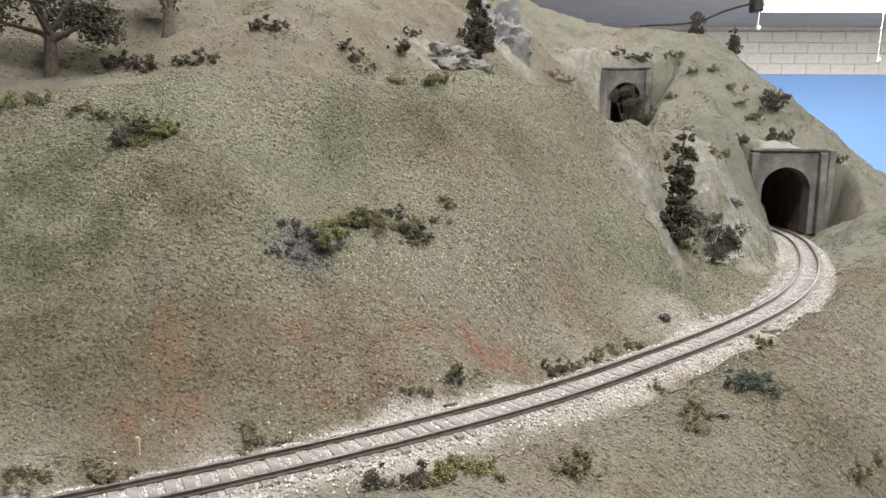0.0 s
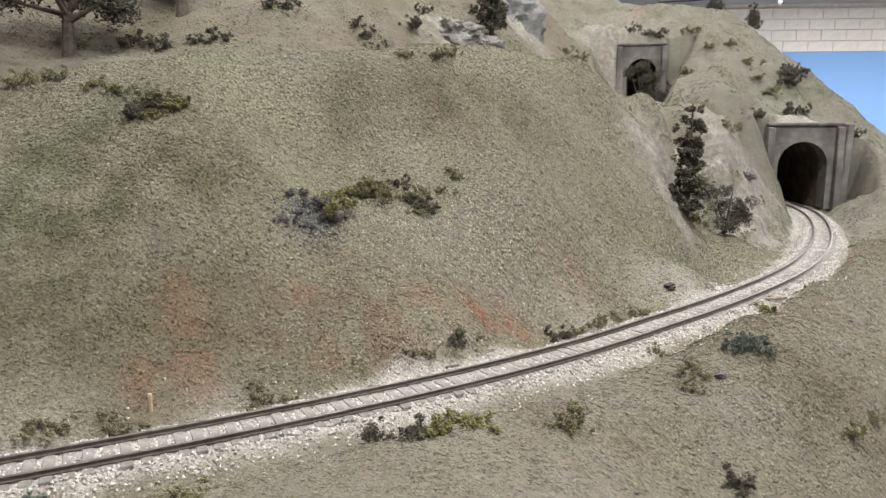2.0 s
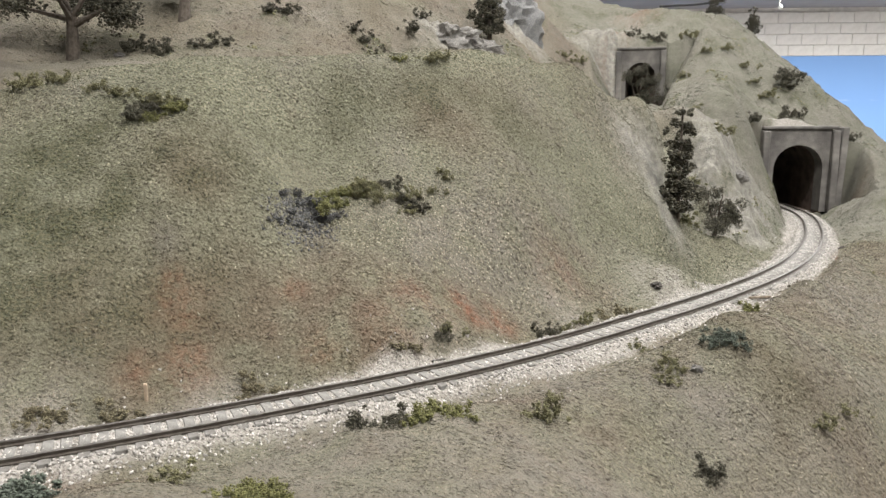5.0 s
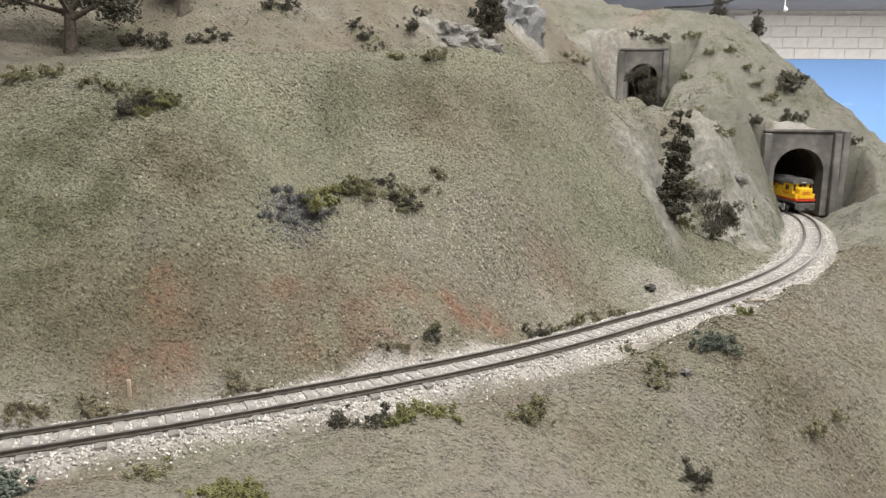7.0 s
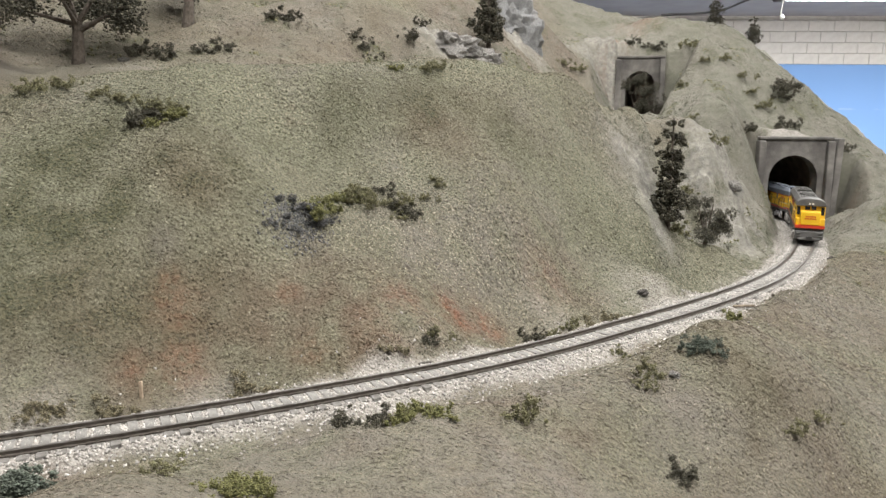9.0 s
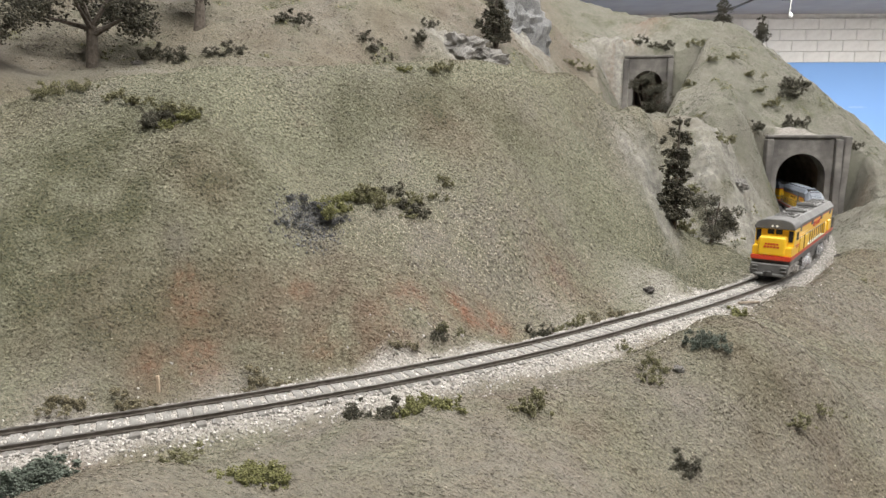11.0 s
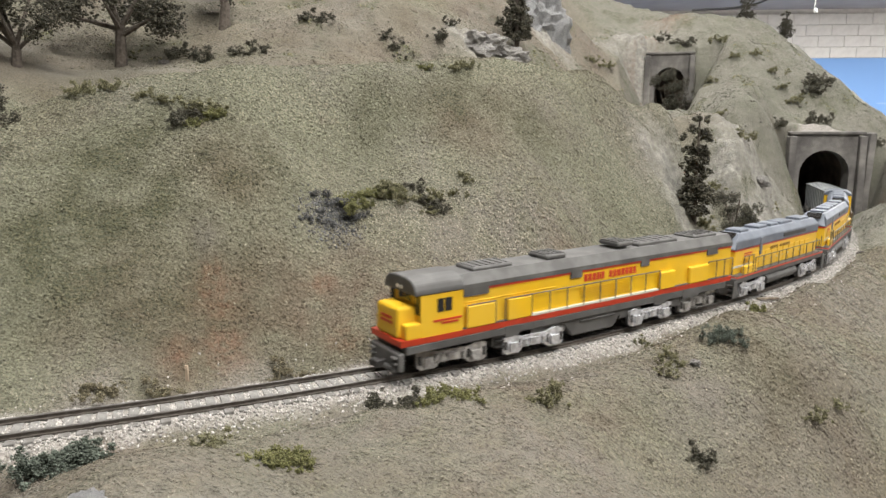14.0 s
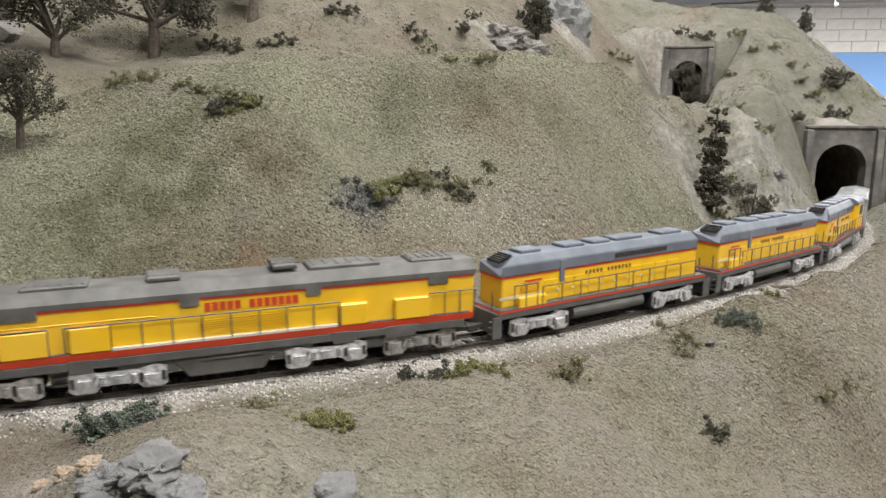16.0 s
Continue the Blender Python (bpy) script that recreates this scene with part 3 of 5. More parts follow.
def ground_material(name, scatter=False):
    """Turf, soil, rock and gravel by the painted cover; scatter: each loose fleck varies in tone."""
    m = bpy.data.materials.new(name)
    m.use_nodes = True
    nt = m.node_tree
    N, L = nt.nodes, nt.links
    b = N["Principled BSDF"]
    b.inputs["Roughness"].default_value = 0.95
    co = N.new("ShaderNodeTexCoord").outputs["Object"]

    def nz(sc, lo, hi, det=5.0, rough=0.6):
        n = N.new("ShaderNodeTexNoise")
        n.inputs["Scale"].default_value, n.inputs["Detail"].default_value, n.inputs["Roughness"].default_value = sc, det, rough
        L.new(co, n.inputs["Vector"])
        r = N.new("ShaderNodeMapRange")
        r.inputs[1].default_value, r.inputs[2].default_value = lo, hi
        L.new(n.outputs["Fac"], r.inputs[0])
        return r.outputs[0]

    def mix(f, a, c):
        x = N.new("ShaderNodeMix")
        x.data_type = "RGBA"
        L.new(f, x.inputs["Factor"])
        for s, v in ((x.inputs["A"], a), (x.inputs["B"], c)):
            if isinstance(v, tuple):
                s.default_value = (*v, 1)
            else:
                L.new(v, s)
        return x.outputs["Result"]

    def times(a, c):
        x = N.new("ShaderNodeMath")
        x.operation, x.use_clamp = "MULTIPLY", True
        for s, v in zip(x.inputs, (a, c)):
            if isinstance(v, float):
                s.default_value = v
            else:
                L.new(v, s)
        return x.outputs[0]

    masks = []
    for name in ("cover", "growth"):
        a = N.new("ShaderNodeVertexColor")
        a.layer_name = name
        s = N.new("ShaderNodeSeparateColor")
        L.new(a.outputs["Color"], s.inputs[0])
        masks += [s.outputs[0], s.outputs[1], s.outputs[2], a.outputs["Alpha"]]
    rock, red, gravel, dark_olive, green, bare, spur, weeds = masks
    fine, mid, broad = nz(520, 0.40, 0.62, 4), nz(120, 0.35, 0.65), nz(16, 0.35, 0.65)
    soil = mix(fine, (0.078, 0.056, 0.038), (0.175, 0.134, 0.096))
    soil = mix(times(broad, 0.8), soil, (0.104, 0.070, 0.046))
    turf = mix(fine, (0.088, 0.088, 0.054), (0.225, 0.216, 0.152))
    turf = mix(times(nz(7, 0.4, 0.62), 0.7), turf, mix(mid, (0.170, 0.162, 0.116), (0.115, 0.112, 0.074)))
    col = mix(times(green, nz(40, 0.0, 0.4)), soil, turf)
    col = mix(times(times(dark_olive, nz(50, 0.1, 0.45)), 0.95), col, mix(fine, (0.045, 0.046, 0.023), (0.092, 0.088, 0.046)))
    tan = mix(mid, (0.182, 0.159, 0.132), (0.144, 0.131, 0.106))
    col = mix(times(bare, nz(60, 0.15, 0.55)), col, tan)
    sp = mix(times(nz(28, 0.4, 0.65), 0.8), (0.176, 0.168, 0.140), (0.125, 0.131, 0.094))
    col = mix(times(spur, 0.8), col, mix(times(mid, 0.4), sp, (0.102, 0.099, 0.079)))
    col = mix(times(weeds, nz(140, 0.35, 0.6)), col, (0.085, 0.088, 0.050))
    col = mix(times(red, nz(150, 0.25, 0.6)), col, mix(fine, (0.217, 0.080, 0.038), (0.172, 0.077, 0.045)))
    col = mix(times(rock, nz(90, 0.1, 0.5)), col, mix(mid, (0.290, 0.275, 0.238), (0.160, 0.153, 0.135)))
    col = mix(times(gravel, nz(200, 0.05, 0.45)), col, mix(nz(700, 0.38, 0.62, 3), (0.400, 0.375, 0.340), (0.235, 0.215, 0.190)))
    if scatter:
        r = N.new("ShaderNodeMapRange")
        r.inputs[3].default_value, r.inputs[4].default_value = 0.72, 1.34
        L.new(N.new("ShaderNodeNewGeometry").outputs["Random Per Island"], r.inputs[0])
        h = N.new("ShaderNodeHueSaturation")
        L.new(r.outputs[0], h.inputs["Value"])
        L.new(col, h.inputs["Color"])
        col = h.outputs["Color"]
    L.new(col, b.inputs["Base Color"])
    if scatter:
        return m
    bp = N.new("ShaderNodeBump")
    bp.inputs["Strength"].default_value, bp.inputs["Distance"].default_value = 1.0, 0.0026
    L.new(nz(600, 0, 1, 4), bp.inputs["Height"])
    bp2 = N.new("ShaderNodeBump")
    bp2.inputs["Strength"].default_value, bp2.inputs["Distance"].default_value = 0.6, 0.004
    L.new(nz(130, 0, 1, 5), bp2.inputs["Height"])
    L.new(bp2.outputs[0], bp.inputs["Normal"])
    L.new(bp.outputs[0], b.inputs["Normal"])
    return m


GROUND = ground_material("turf_soil_and_rock")
LOOSE_TURF = ground_material("loose_turf", scatter=True)
ground()


# ---- room ----
def plain(name, c, s, mat, label, category):
    bm = bmesh.new()
    box(bm, c, s)
    return tagged(part(name, bm, mat), label, category, kind="structure")


FAR_Y = 13.5
plain("floor", (3.0, 4.9, -1.35), (18, 18, 0.1), FLOOR, "grey concrete floor of the club room", "floor")
plain("ceiling", (3.0, 4.9, 1.85), (18, 18, 0.1), CEILING, "grey painted ceiling", "ceiling")
plain("wall_west", (-6.05, 4.9, 0.25), (0.1, 18, 3.1), WALL, "plain off-white painted wall", "wall")
plain("wall_east", (12.05, 4.9, 0.25), (0.1, 18, 3.1), WALL, "plain off-white painted wall", "wall")
plain("wall_south", (3.0, -4.05, 0.25), (18, 0.1, 3.1), WALL, "plain off-white painted wall", "wall")
wall = plain("wall_north", (3.0, FAR_Y + 0.15, 0.25), (18, 0.2, 3.1), MORTAR, "white-painted block wall above a sky-blue painted lower part", "wall")


def north_wall():
    bm = bmesh.new()
    box(bm, (3.0, FAR_Y + 0.03, -0.16), (18, 0.05, 2.28))
    part("painted_sky", bm, SKYPAINT, wall, "sky-blue paint with soft white clouds")
    bm = bmesh.new()
    box(bm, (0, 0, 0), (0.430, 0.05, 0.181))
    bevel(bm, 0.006)
    me = mesh_of("block", bm, BLOCK)
    for row in range(4):
        for i in range(20):
            x = 2.8 + 0.435 * i + (0.2175 if row % 2 else 0)
            ob = new("block", me)
            ob.parent = wall
            ob.location = (x, FAR_Y + 0.030, 1.075 + 0.186 * row)


north_wall()


def tube_light(x, y, z, length, label):
    """A fluorescent fitting: white housing, end caps and a lit tube, with its light."""
    e = new("fluorescent_light")
    e.location = (x, y, z)
    tagged(e, label, "lamp", "fluorescent lights")
    bm = bmesh.new()
    extrude(bm, [(-0.05, 0.0), (-0.03, 0.035), (0.03, 0.035), (0.05, 0.0), (0.046, 0.0), (0.028, 0.03), (-0.028, 0.03), (-0.046, 0.0)], -length / 2, length / 2)
    part("housing", bm, WHITEMETAL, e)
    bm = bmesh.new()
    rod(bm, (-length / 2 + 0.012, 0, 0.004), (length / 2 - 0.012, 0, 0.004), 0.013, n=14)
    part("tube", bm, TUBE, e, "glowing white tube")
    for sx in (-1, 1):
        bm = bmesh.new()
        box(bm, (sx * (length / 2 - 0.004), 0, 0.01), (0.012, 0.05, 0.03))
        bevel(bm, 0.003)
        part("end_cap", bm, WHITEMETAL, e)
    return e


def area_light(x, y, z, sx, sy, power):
    d = bpy.data.lights.new("tube_glow", "AREA")
    d.shape, d.size, d.size_y, d.energy, d.color = "RECTANGLE", sx, sy, power, (1.0, 0.98, 0.95)
    ob = new("tube_glow", d)
    ob.location = (x, y, z)


# added fittings out of view; the long ones are boosted for the far wall
for x, y, z, ln in UNSEEN_TUBES:
    tube_light(x, y, z, ln, "unseen white ceiling fluorescent fitting, lit, added to light the room")
    area_light(x, y, z - 0.03, ln, 0.12, LAMP_POWER * (1.0 if ln < 2 else 5.8))

hung = tube_light(1.30, 2.42, 0.495, 0.66, "lit white fluorescent shop light hung on cords")
area_light(1.30, 2.42, 0.485, 0.64, 0.08, 6.0)
bm = bmesh.new()
box(bm, (-0.335, 0, 0.012), (0.03, 0.05, 0.045))
bevel(bm, 0.004)
part("ballast_box", bm, CABLE, hung)


def pull_cord(x, y, top, bottom):
    bm = bmesh.new()
    rod(bm, (0, 0, top - bottom), (-0.004, 0, 0.006), 0.0014, n=6)
    e = part("pull_cord", bm, CORD)
    e.location = (x, y, bottom)
    tagged(e, "white pull cord hanging from the shop light", "cord", "pull cords")
    bm = bmesh.new()
    bmesh.ops.create_uvsphere(bm, u_segments=10, v_segments=8, radius=0.0065)
    bmesh.ops.scale(bm, vec=(1, 1, 1.25), verts=bm.verts[:])
    part("knob", bm, WHITEMETAL, e, "white cord knob")


pull_cord(1.352, 2.40, 0.50, 0.338)
pull_cord(0.968, 2.40, 0.50, 0.435)


def loose_cable():
    cu = bpy.data.curves.new("loose_cable", "CURVE")
    cu.dimensions, cu.bevel_depth, cu.bevel_resolution = "3D", 0.0032, 2
    sp = cu.splines.new("BEZIER")
    pts = [(0.60, 2.40, 0.44), (0.78, 2.40, 0.455), (0.86, 2.40, 0.485), (0.965, 2.42, 0.515)]
    sp.bezier_points.add(len(pts) - 1)
    for p, c in zip(sp.bezier_points, pts):
        p.co, p.handle_left_type, p.handle_right_type = c, "AUTO", "AUTO"
    cu.materials.append(CABLE)
    tagged(new("power_cable", cu), "black power cable sagging from the shop light", "cable")


loose_cable()


def bench():
    e = new("layout_bench")
    tagged(e, "timber bench that carries the model landscape", "bench")
    e.location = (0, 0, -1.3)
    for name, c, s in (("fascia", (0.13, 0.02, 0.93), (2.3, 0.018, 0.70)), ("fascia", (0.13, 2.41, 0.93), (2.3, 0.018, 0.70)), ("fascia", (-1.01, 1.215, 0.93), (0.018, 2.37, 0.70)), ("fascia", (1.26, 1.215, 0.83), (0.018, 2.37, 0.50)), ("deck", (0.13, 1.215, 0.60), (2.24, 2.34, 0.02))):
        bm = bmesh.new()
        box(bm, c, s)
        bevel(bm, 0.002)
        part(name, bm, BENCH, e)
    for x in (-0.95, 1.2):
        for y in (0.1, 2.33):
            bm = bmesh.new()
            box(bm, (x, y, 0.295), (0.07, 0.07, 0.59))
            bevel(bm, 0.004)
            part("leg", bm, BENCH, e)


bench()


# ---- tunnel portals ----
def portal(name, label, x, y, z, turn, width, height, half, spring, depth=0.034):
    e = new(name)
    e.matrix_basis = pose(x, y, z, 0, 0, turn)
    tagged(e, label, "tunnel portal", "tunnel portals")
    w = width / 2 - 0.012
    arc = [(half * math.cos(a), spring + half * math.sin(a)) for a in np.linspace(0, math.pi, 15)]
    top = height - 0.004
    bm = bmesh.new()
    # face built of quads between the opening and the outer edge
    inner = [(half, 0.0)] + arc + [(-half, 0.0)]
    outer = [(w, 0.0), (w, spring)] + [(max(-w, min(w, 1.5 * w * math.cos(a))), top if 0.25 < a < math.pi - 0.25 else spring + (top - spring) * min(1, 4.2 * min(a, math.pi - a))) for a in np.linspace(0, math.pi, 15)[1:-1]] + [(-w, spring), (-w, 0.0)]
    rings = []
    for k in (0.0, depth):
        rings.append(([bm.verts.new((a, k, c)) for a, c in inner], [bm.verts.new((a, k, c)) for a, c in outer]))
    n = len(inner)
    for i in range(n - 1):
        for (p, q) in rings:
            bm.faces.new((p[i], p[i + 1], q[i + 1], q[i]))
        for r in (0, 1):
            bm.faces.new((rings[0][r][i], rings[0][r][i + 1], rings[1][r][i + 1], rings[1][r][i]))
    for i in (0, n - 1):
        bm.faces.new((rings[0][0][i], rings[0][1][i], rings[1][1][i], rings[1][0][i]))
    part("face", bm, CONCRETE, e)
    for s in (-1, 1):
        bm = bmesh.new()
        o = 0.011
        box(bm, (s * (width / 2 - o / 2 - 0.0005), 0.006, height / 2 - 0.003), (o, 0.03, height - 0.006))
        for v in bm.verts:
            if v.co.z < 0.02:
                v.co.y -= 0.004
        bevel(bm, 0.0012)
        part("pilaster", bm, CONCRETE, e)
    bm = bmesh.new()
    box(bm, (0, 0.0165, height - 0.0015), (width - 0.003, 0.040, 0.005))
    bevel(bm, 0.001)
    part("coping", bm, CONCRETE, e)
    return e


lower = portal("tunnel_portal", "grey weathered concrete tunnel portal with dark soot stains", **MOUTH)
upper = portal("tunnel_portal", "small grey concrete tunnel portal high on the slope", **UPPER_MOUTH)


def wing_wall():
    bm = bmesh.new()
    box(bm, (0.0690, 0.010, 0.069), (0.0105, 0.030, 0.138))
    for v in bm.verts:
        if v.co.z < 0.03:
            v.co.x -= 0.004
    bevel(bm, 0.0012)
    part("buttress", bm, CONCRETE, lower)


wing_wall()


def lining(name, pts, half, spring, parent_label):
    """An arched tube swept along points of (x, y, base z, heading)."""
    prof = [(half, -0.004)] + [(half * math.cos(a), spring + half * math.sin(a)) for a in np.linspace(0, math.pi, 13)] + [(-half, -0.004)]
    bm = bmesh.new()
    rows = []
    for x, y, z, (hx, hy) in pts:
        rows.append([bm.verts.new((x + hy * a, y - hx * a, z + c)) for a, c in prof])
    for r0, r1 in zip(rows, rows[1:]):
        for i in range(len(prof) - 1):
            bm.faces.new((r0[i], r0[i + 1], r1[i + 1], r1[i]))
        bm.faces.new((r0[0], r1[0], r1[-1], r0[-1]))
    bm.faces.new(rows[-1])
    ob = part(name, bm, LINING)
    return tagged(ob, parent_label, "tunnel", kind="structure")


pts = []
for s in np.arange(PORTAL_S + 0.018, PORTAL_S + 0.75, 0.03):
    p, h = along(s)
    pts.append((p[0], p[1], MOUTH["z"], h))
lining("tunnel_bore", pts, 0.049, 0.066, "dark brown bore of the lower tunnel")
c, s_ = math.cos(radians(75)), math.sin(radians(75))
lining("tunnel_bore", [(0.381 + (0.018 + k) * c, 1.652 + (0.018 + k) * s_, 0.145, (c, s_)) for k in (0, 0.06, 0.13)], 0.032, 0.055, "dark bore of the upper tunnel")


# ---- track ----
def track():
    e = tagged(new("railway_track"), "curved single model railway track with weathered ties", "railway track", kind="structure")
    prof = [(-0.0016, -0.0026), (0.0016, -0.0026), (0.0016, -0.0021), (0.0004, -0.0018), (0.0004, -0.0007), (0.0009, -0.0005), (0.0009, -0.0001), (0.0006, 0.0), (-0.0006, 0.0), (-0.0009, -0.0001), (-0.0009, -0.0005), (-0.0004, -0.0007), (-0.0004, -0.0018), (-0.0016, -0.0021)]
    n = len(prof)
    for side in (-1, 1):
        bm = bmesh.new()
        rows = []
        for s in np.arange(0.0, PORTAL_S + 0.7, 0.008):
            p, h = along(s)
            a = side * (GAUGE / 2 + 0.0009)
            rows.append([bm.verts.new((p[0] + h[1] * (a + o), p[1] - h[0] * (a + o), p[2] + z)) for o, z in prof])
        for r0, r1 in zip(rows, rows[1:]):
            for i in range(n):
                f = bm.faces.new((r0[i], r0[(i + 1) % n], r1[(i + 1) % n], r1[i]))
                f.material_index = 1 if i in (6, 7, 8) else 0
        part("rail", bm, (RAILMETAL, RAILTOP), e, "dark steel rail with a polished head")
    bm = bmesh.new()
    box(bm, (0, 0, 0), (0.0048, 0.0315, 0.0032))
    bevel(bm, 0.0004)
    me = mesh_of("tie", bm, TIE)
    r = random.Random(3)
    s = 0.30
    while s < PORTAL_S + 0.25:
        p, h = along(s)
        ob = new("tie", me)
        ob.parent = e
        ob.matrix_basis = Matrix.Translation((p[0], p[1], p[2] - 0.0042 + r.uniform(-2e-4, 2e-4))) @ Matrix.Rotation(math.atan2(h[1], h[0]) + r.uniform(-0.03, 0.03), 4, "Z")
        s += 0.0073
    return e


track()


def ballast():
    n = 60000
    s = rng.uniform(0.35, PORTAL_S + 0.1, n)
    off = rng.normal(0, 0.0150, n)
    off = np.where((off > 0.027) | (off < -0.033) | (rng.random(n) < 0.15), rng.uniform(-0.0145, 0.0145, n), off)
    X, Y = np.interp(s, LINE_S, LINE[:, 0]), np.interp(s, LINE_S, LINE[:, 1])
    hx = np.interp(s + 0.004, LINE_S, LINE[:, 0]) - np.interp(s - 0.004, LINE_S, LINE[:, 0])
    hy = np.interp(s + 0.004, LINE_S, LINE[:, 1]) - np.interp(s - 0.004, LINE_S, LINE[:, 1])
    ln = np.hypot(hx, hy)
    x, y = X + hy / ln * off, Y - hx / ln * off
    z = np.where(y > 1.262, np.interp(s, LINE_S, LINE_Z) - 0.0075, land(x, np.minimum(y, 1.261)))
    size = rng.uniform(0.0006, 0.0014, n)
    keep = np.abs(np.abs(off) - GAUGE / 2 - 0.0009) > 0.0022
    inside = np.abs(off) < 0.015
    keep &= ~inside | (rng.random(n) < 0.6)
    z = np.where(inside, np.interp(s, LINE_S, LINE_Z) - 0.0034 + rng.uniform(-6e-4, 4e-4, n), z + 0.0002)
    v, f = lumps(np.stack([x, y, z], 1)[keep], size[keep])
    tagged(new("ballast_stones", raw("ballast_stones", v, f, STONE)), "pale grey crushed stone ballast along the track", "ballast", kind="stuff")


ballast()


def flecks(name, n, mat, size, region, label, keep=None, long=1.0, far=False):
    x0, x1, y0, y1 = region
    x, y = rng.uniform(x0, x1, n), y0 + (y1 - y0) * rng.random(n) ** 1.15
    d, _ = off_track(x, y)
    ok = (d > 0.022 + 0.010 * rng.random(n)) & ((y < 1.24) | far)
    if keep is not None:
        ok &= keep(x, y)
    x, y = x[ok], y[ok]
    z = land(x, y) + 0.0002
    v, f = lumps(np.stack([x, y, z], 1), rng.uniform(size[0], size[1], len(x)) * np.clip(y / 0.5, 0.5, 1.0), flat=0.4, long=long)
    # each fleck lies along the slope
    gx, gy = (land(x + 0.003, y) - z) / 0.003, (land(x, y + 0.003) - z) / 0.003
    gx, gy = np.repeat(np.clip(gx, -1.5, 1.5), 5), np.repeat(np.clip(gy, -1.5, 1.5), 5)
    v[:, 2] += gx * (v[:, 0] - np.repeat(x, 5)) + gy * (v[:, 1] - np.repeat(y, 5))
    me = raw(name, v, f, mat)
    if mat is LOOSE_TURF:
        paint_cover(me, np.repeat(x, 5), np.repeat(y, 5))
    return tagged(new(name, me), label, "turf", kind="stuff")


flecks("turf", 230000, LOOSE_TURF, (0.0005, 0.0013), (-0.45, 0.62, 0.13, 0.95), "fine olive, brown and straw scenic turf on the hillsides", lambda x, y: (rockiness(x, y) < 0.5) & (y < crest(x) + 0.10 * rng.random(len(x))), long=2.4)
flecks("slope_turf", 60000, LOOSE_TURF, (0.0010, 0.0024), (-0.65, 0.85, 0.80, 1.9), "coarse thin turf on the back slope and the tunnel spur", lambda x, y: (rockiness(x, y) < 0.4) & (rng.random(len(x)) < 0.5 + 0.4 * fbm(x, y, 20, 23.0)) & ~((np.abs(x - 0.553) < 0.075) & (np.abs(y - 1.25) < 0.07)) & ~((np.abs(x - 0.381) < 0.06) & (np.abs(y - 1.65) < 0.04)), long=1.8, far=True)
flecks("pale_grit", 30000, STRAW, (0.0003, 0.0007), (-0.45, 0.6, 0.13, 0.95), "scattered pale straw and grit on the turf", lambda x, y: (y < crest(x) + 0.05 * rng.random(len(x))) & (rng.random(len(x)) < 0.25 + 1.2 * cover(x, y)[1][:, 1]), long=1.8)
flecks("scree_stones", 30000, SCREE, (0.0006, 0.0016), (-0.14, -0.07, 0.48, 0.53), "scattered charcoal and pale scree on the turf", lambda x, y: rng.random(len(x)) < 0.22 * near(x, y, -0.100, 0.508, 0.014))
flecks("bleached_grit", 40000, STRAW, (0.0003, 0.0009), (-0.12, 0.06, 0.46, 0.60), "pale bleached grit below the bushes", lambda x, y: rng.random(len(x)) < 0.5 * near(x, y, -0.045, 0.53, 0.03) + 0.3 * near(x, y, 0.01, 0.555, 0.035))
flecks("fallen_stones", 14000, STONE, (0.0005, 0.0015), (-0.24, 0.40, 0.22, 0.95), "loose pale stones beside the ballast", lambda x, y: off_track(x, y)[0] < 0.032 + 0.032 * rng.random(len(x)) ** 2)


def scrub():
    """Low dark weeds in ragged patches over the spur and the back slope."""
    n = 60000
    x, y = rng.uniform(-0.6, 0.85, n), rng.uniform(0.84, 1.75, n)
    ok = (fbm(x, y, 34, 12.0) + 0.35 * fbm(x, y, 120, 13.0) > 0.95) & (off_track(x, y)[0] > 0.045) & ~((np.abs(x - 0.553) < 0.07) & (np.abs(y - 1.25) < 0.06))
    x, y = x[ok], y[ok]
    v, f = lumps(np.stack([x, y, land(x, y) + 0.0004], 1), rng.uniform(0.0008, 0.0026, len(x)), flat=0.6)
    tagged(new("scrub", raw("scrub", v, f, OLIVE)), "ragged low olive weeds on the bare slopes", "weeds", kind="stuff")


scrub()


# ---- plants ----
def foliage_mesh(name, blobs, count, leaf, mat, seed, squash=1.0):
    """Small leaves gathered in tight clumps through blobs of (x, y, z, radius): a ragged, open mass of foliage."""
    g = np.random.default_rng(seed)
    b = np.array(blobs, float)
    w = b[:, 3] ** 2
    m = max(12, count // 26)
    i = g.choice(len(b), m, p=w / w.sum())
    d = g.normal(size=(m, 3))
    d /= np.linalg.norm(d, axis=1)[:, None]
    d[:, 2] *= squash
    knot = b[i, :3] + d * (b[i, 3] * g.uniform(0.25, 1.05, m) ** 0.6)[:, None]
    j = g.integers(0, m, count)
    c = knot[j] + np.clip(g.normal(size=(count, 3)), -1.7, 1.7) * (b[i[j], 3] * 0.22)[:, None]
    v, f = lumps(c, g.uniform(0.5, 1.3, count) * leaf, flat=0.75, gen=g, long=1.3)
    return raw(name, v, f, mat)


def bush_mesh(mat, seed, flat=0.7):
    g = random.Random(seed)
    blobs = [(g.gauss(0, 0.5), g.gauss(0, 0.42), abs(g.gauss(0, 0.32)) * flat + 0.05, g.uniform(0.14, 0.36)) for _ in range(14)]
    return foliage_mesh("bush", blobs, 1500, 0.046, mat, seed)


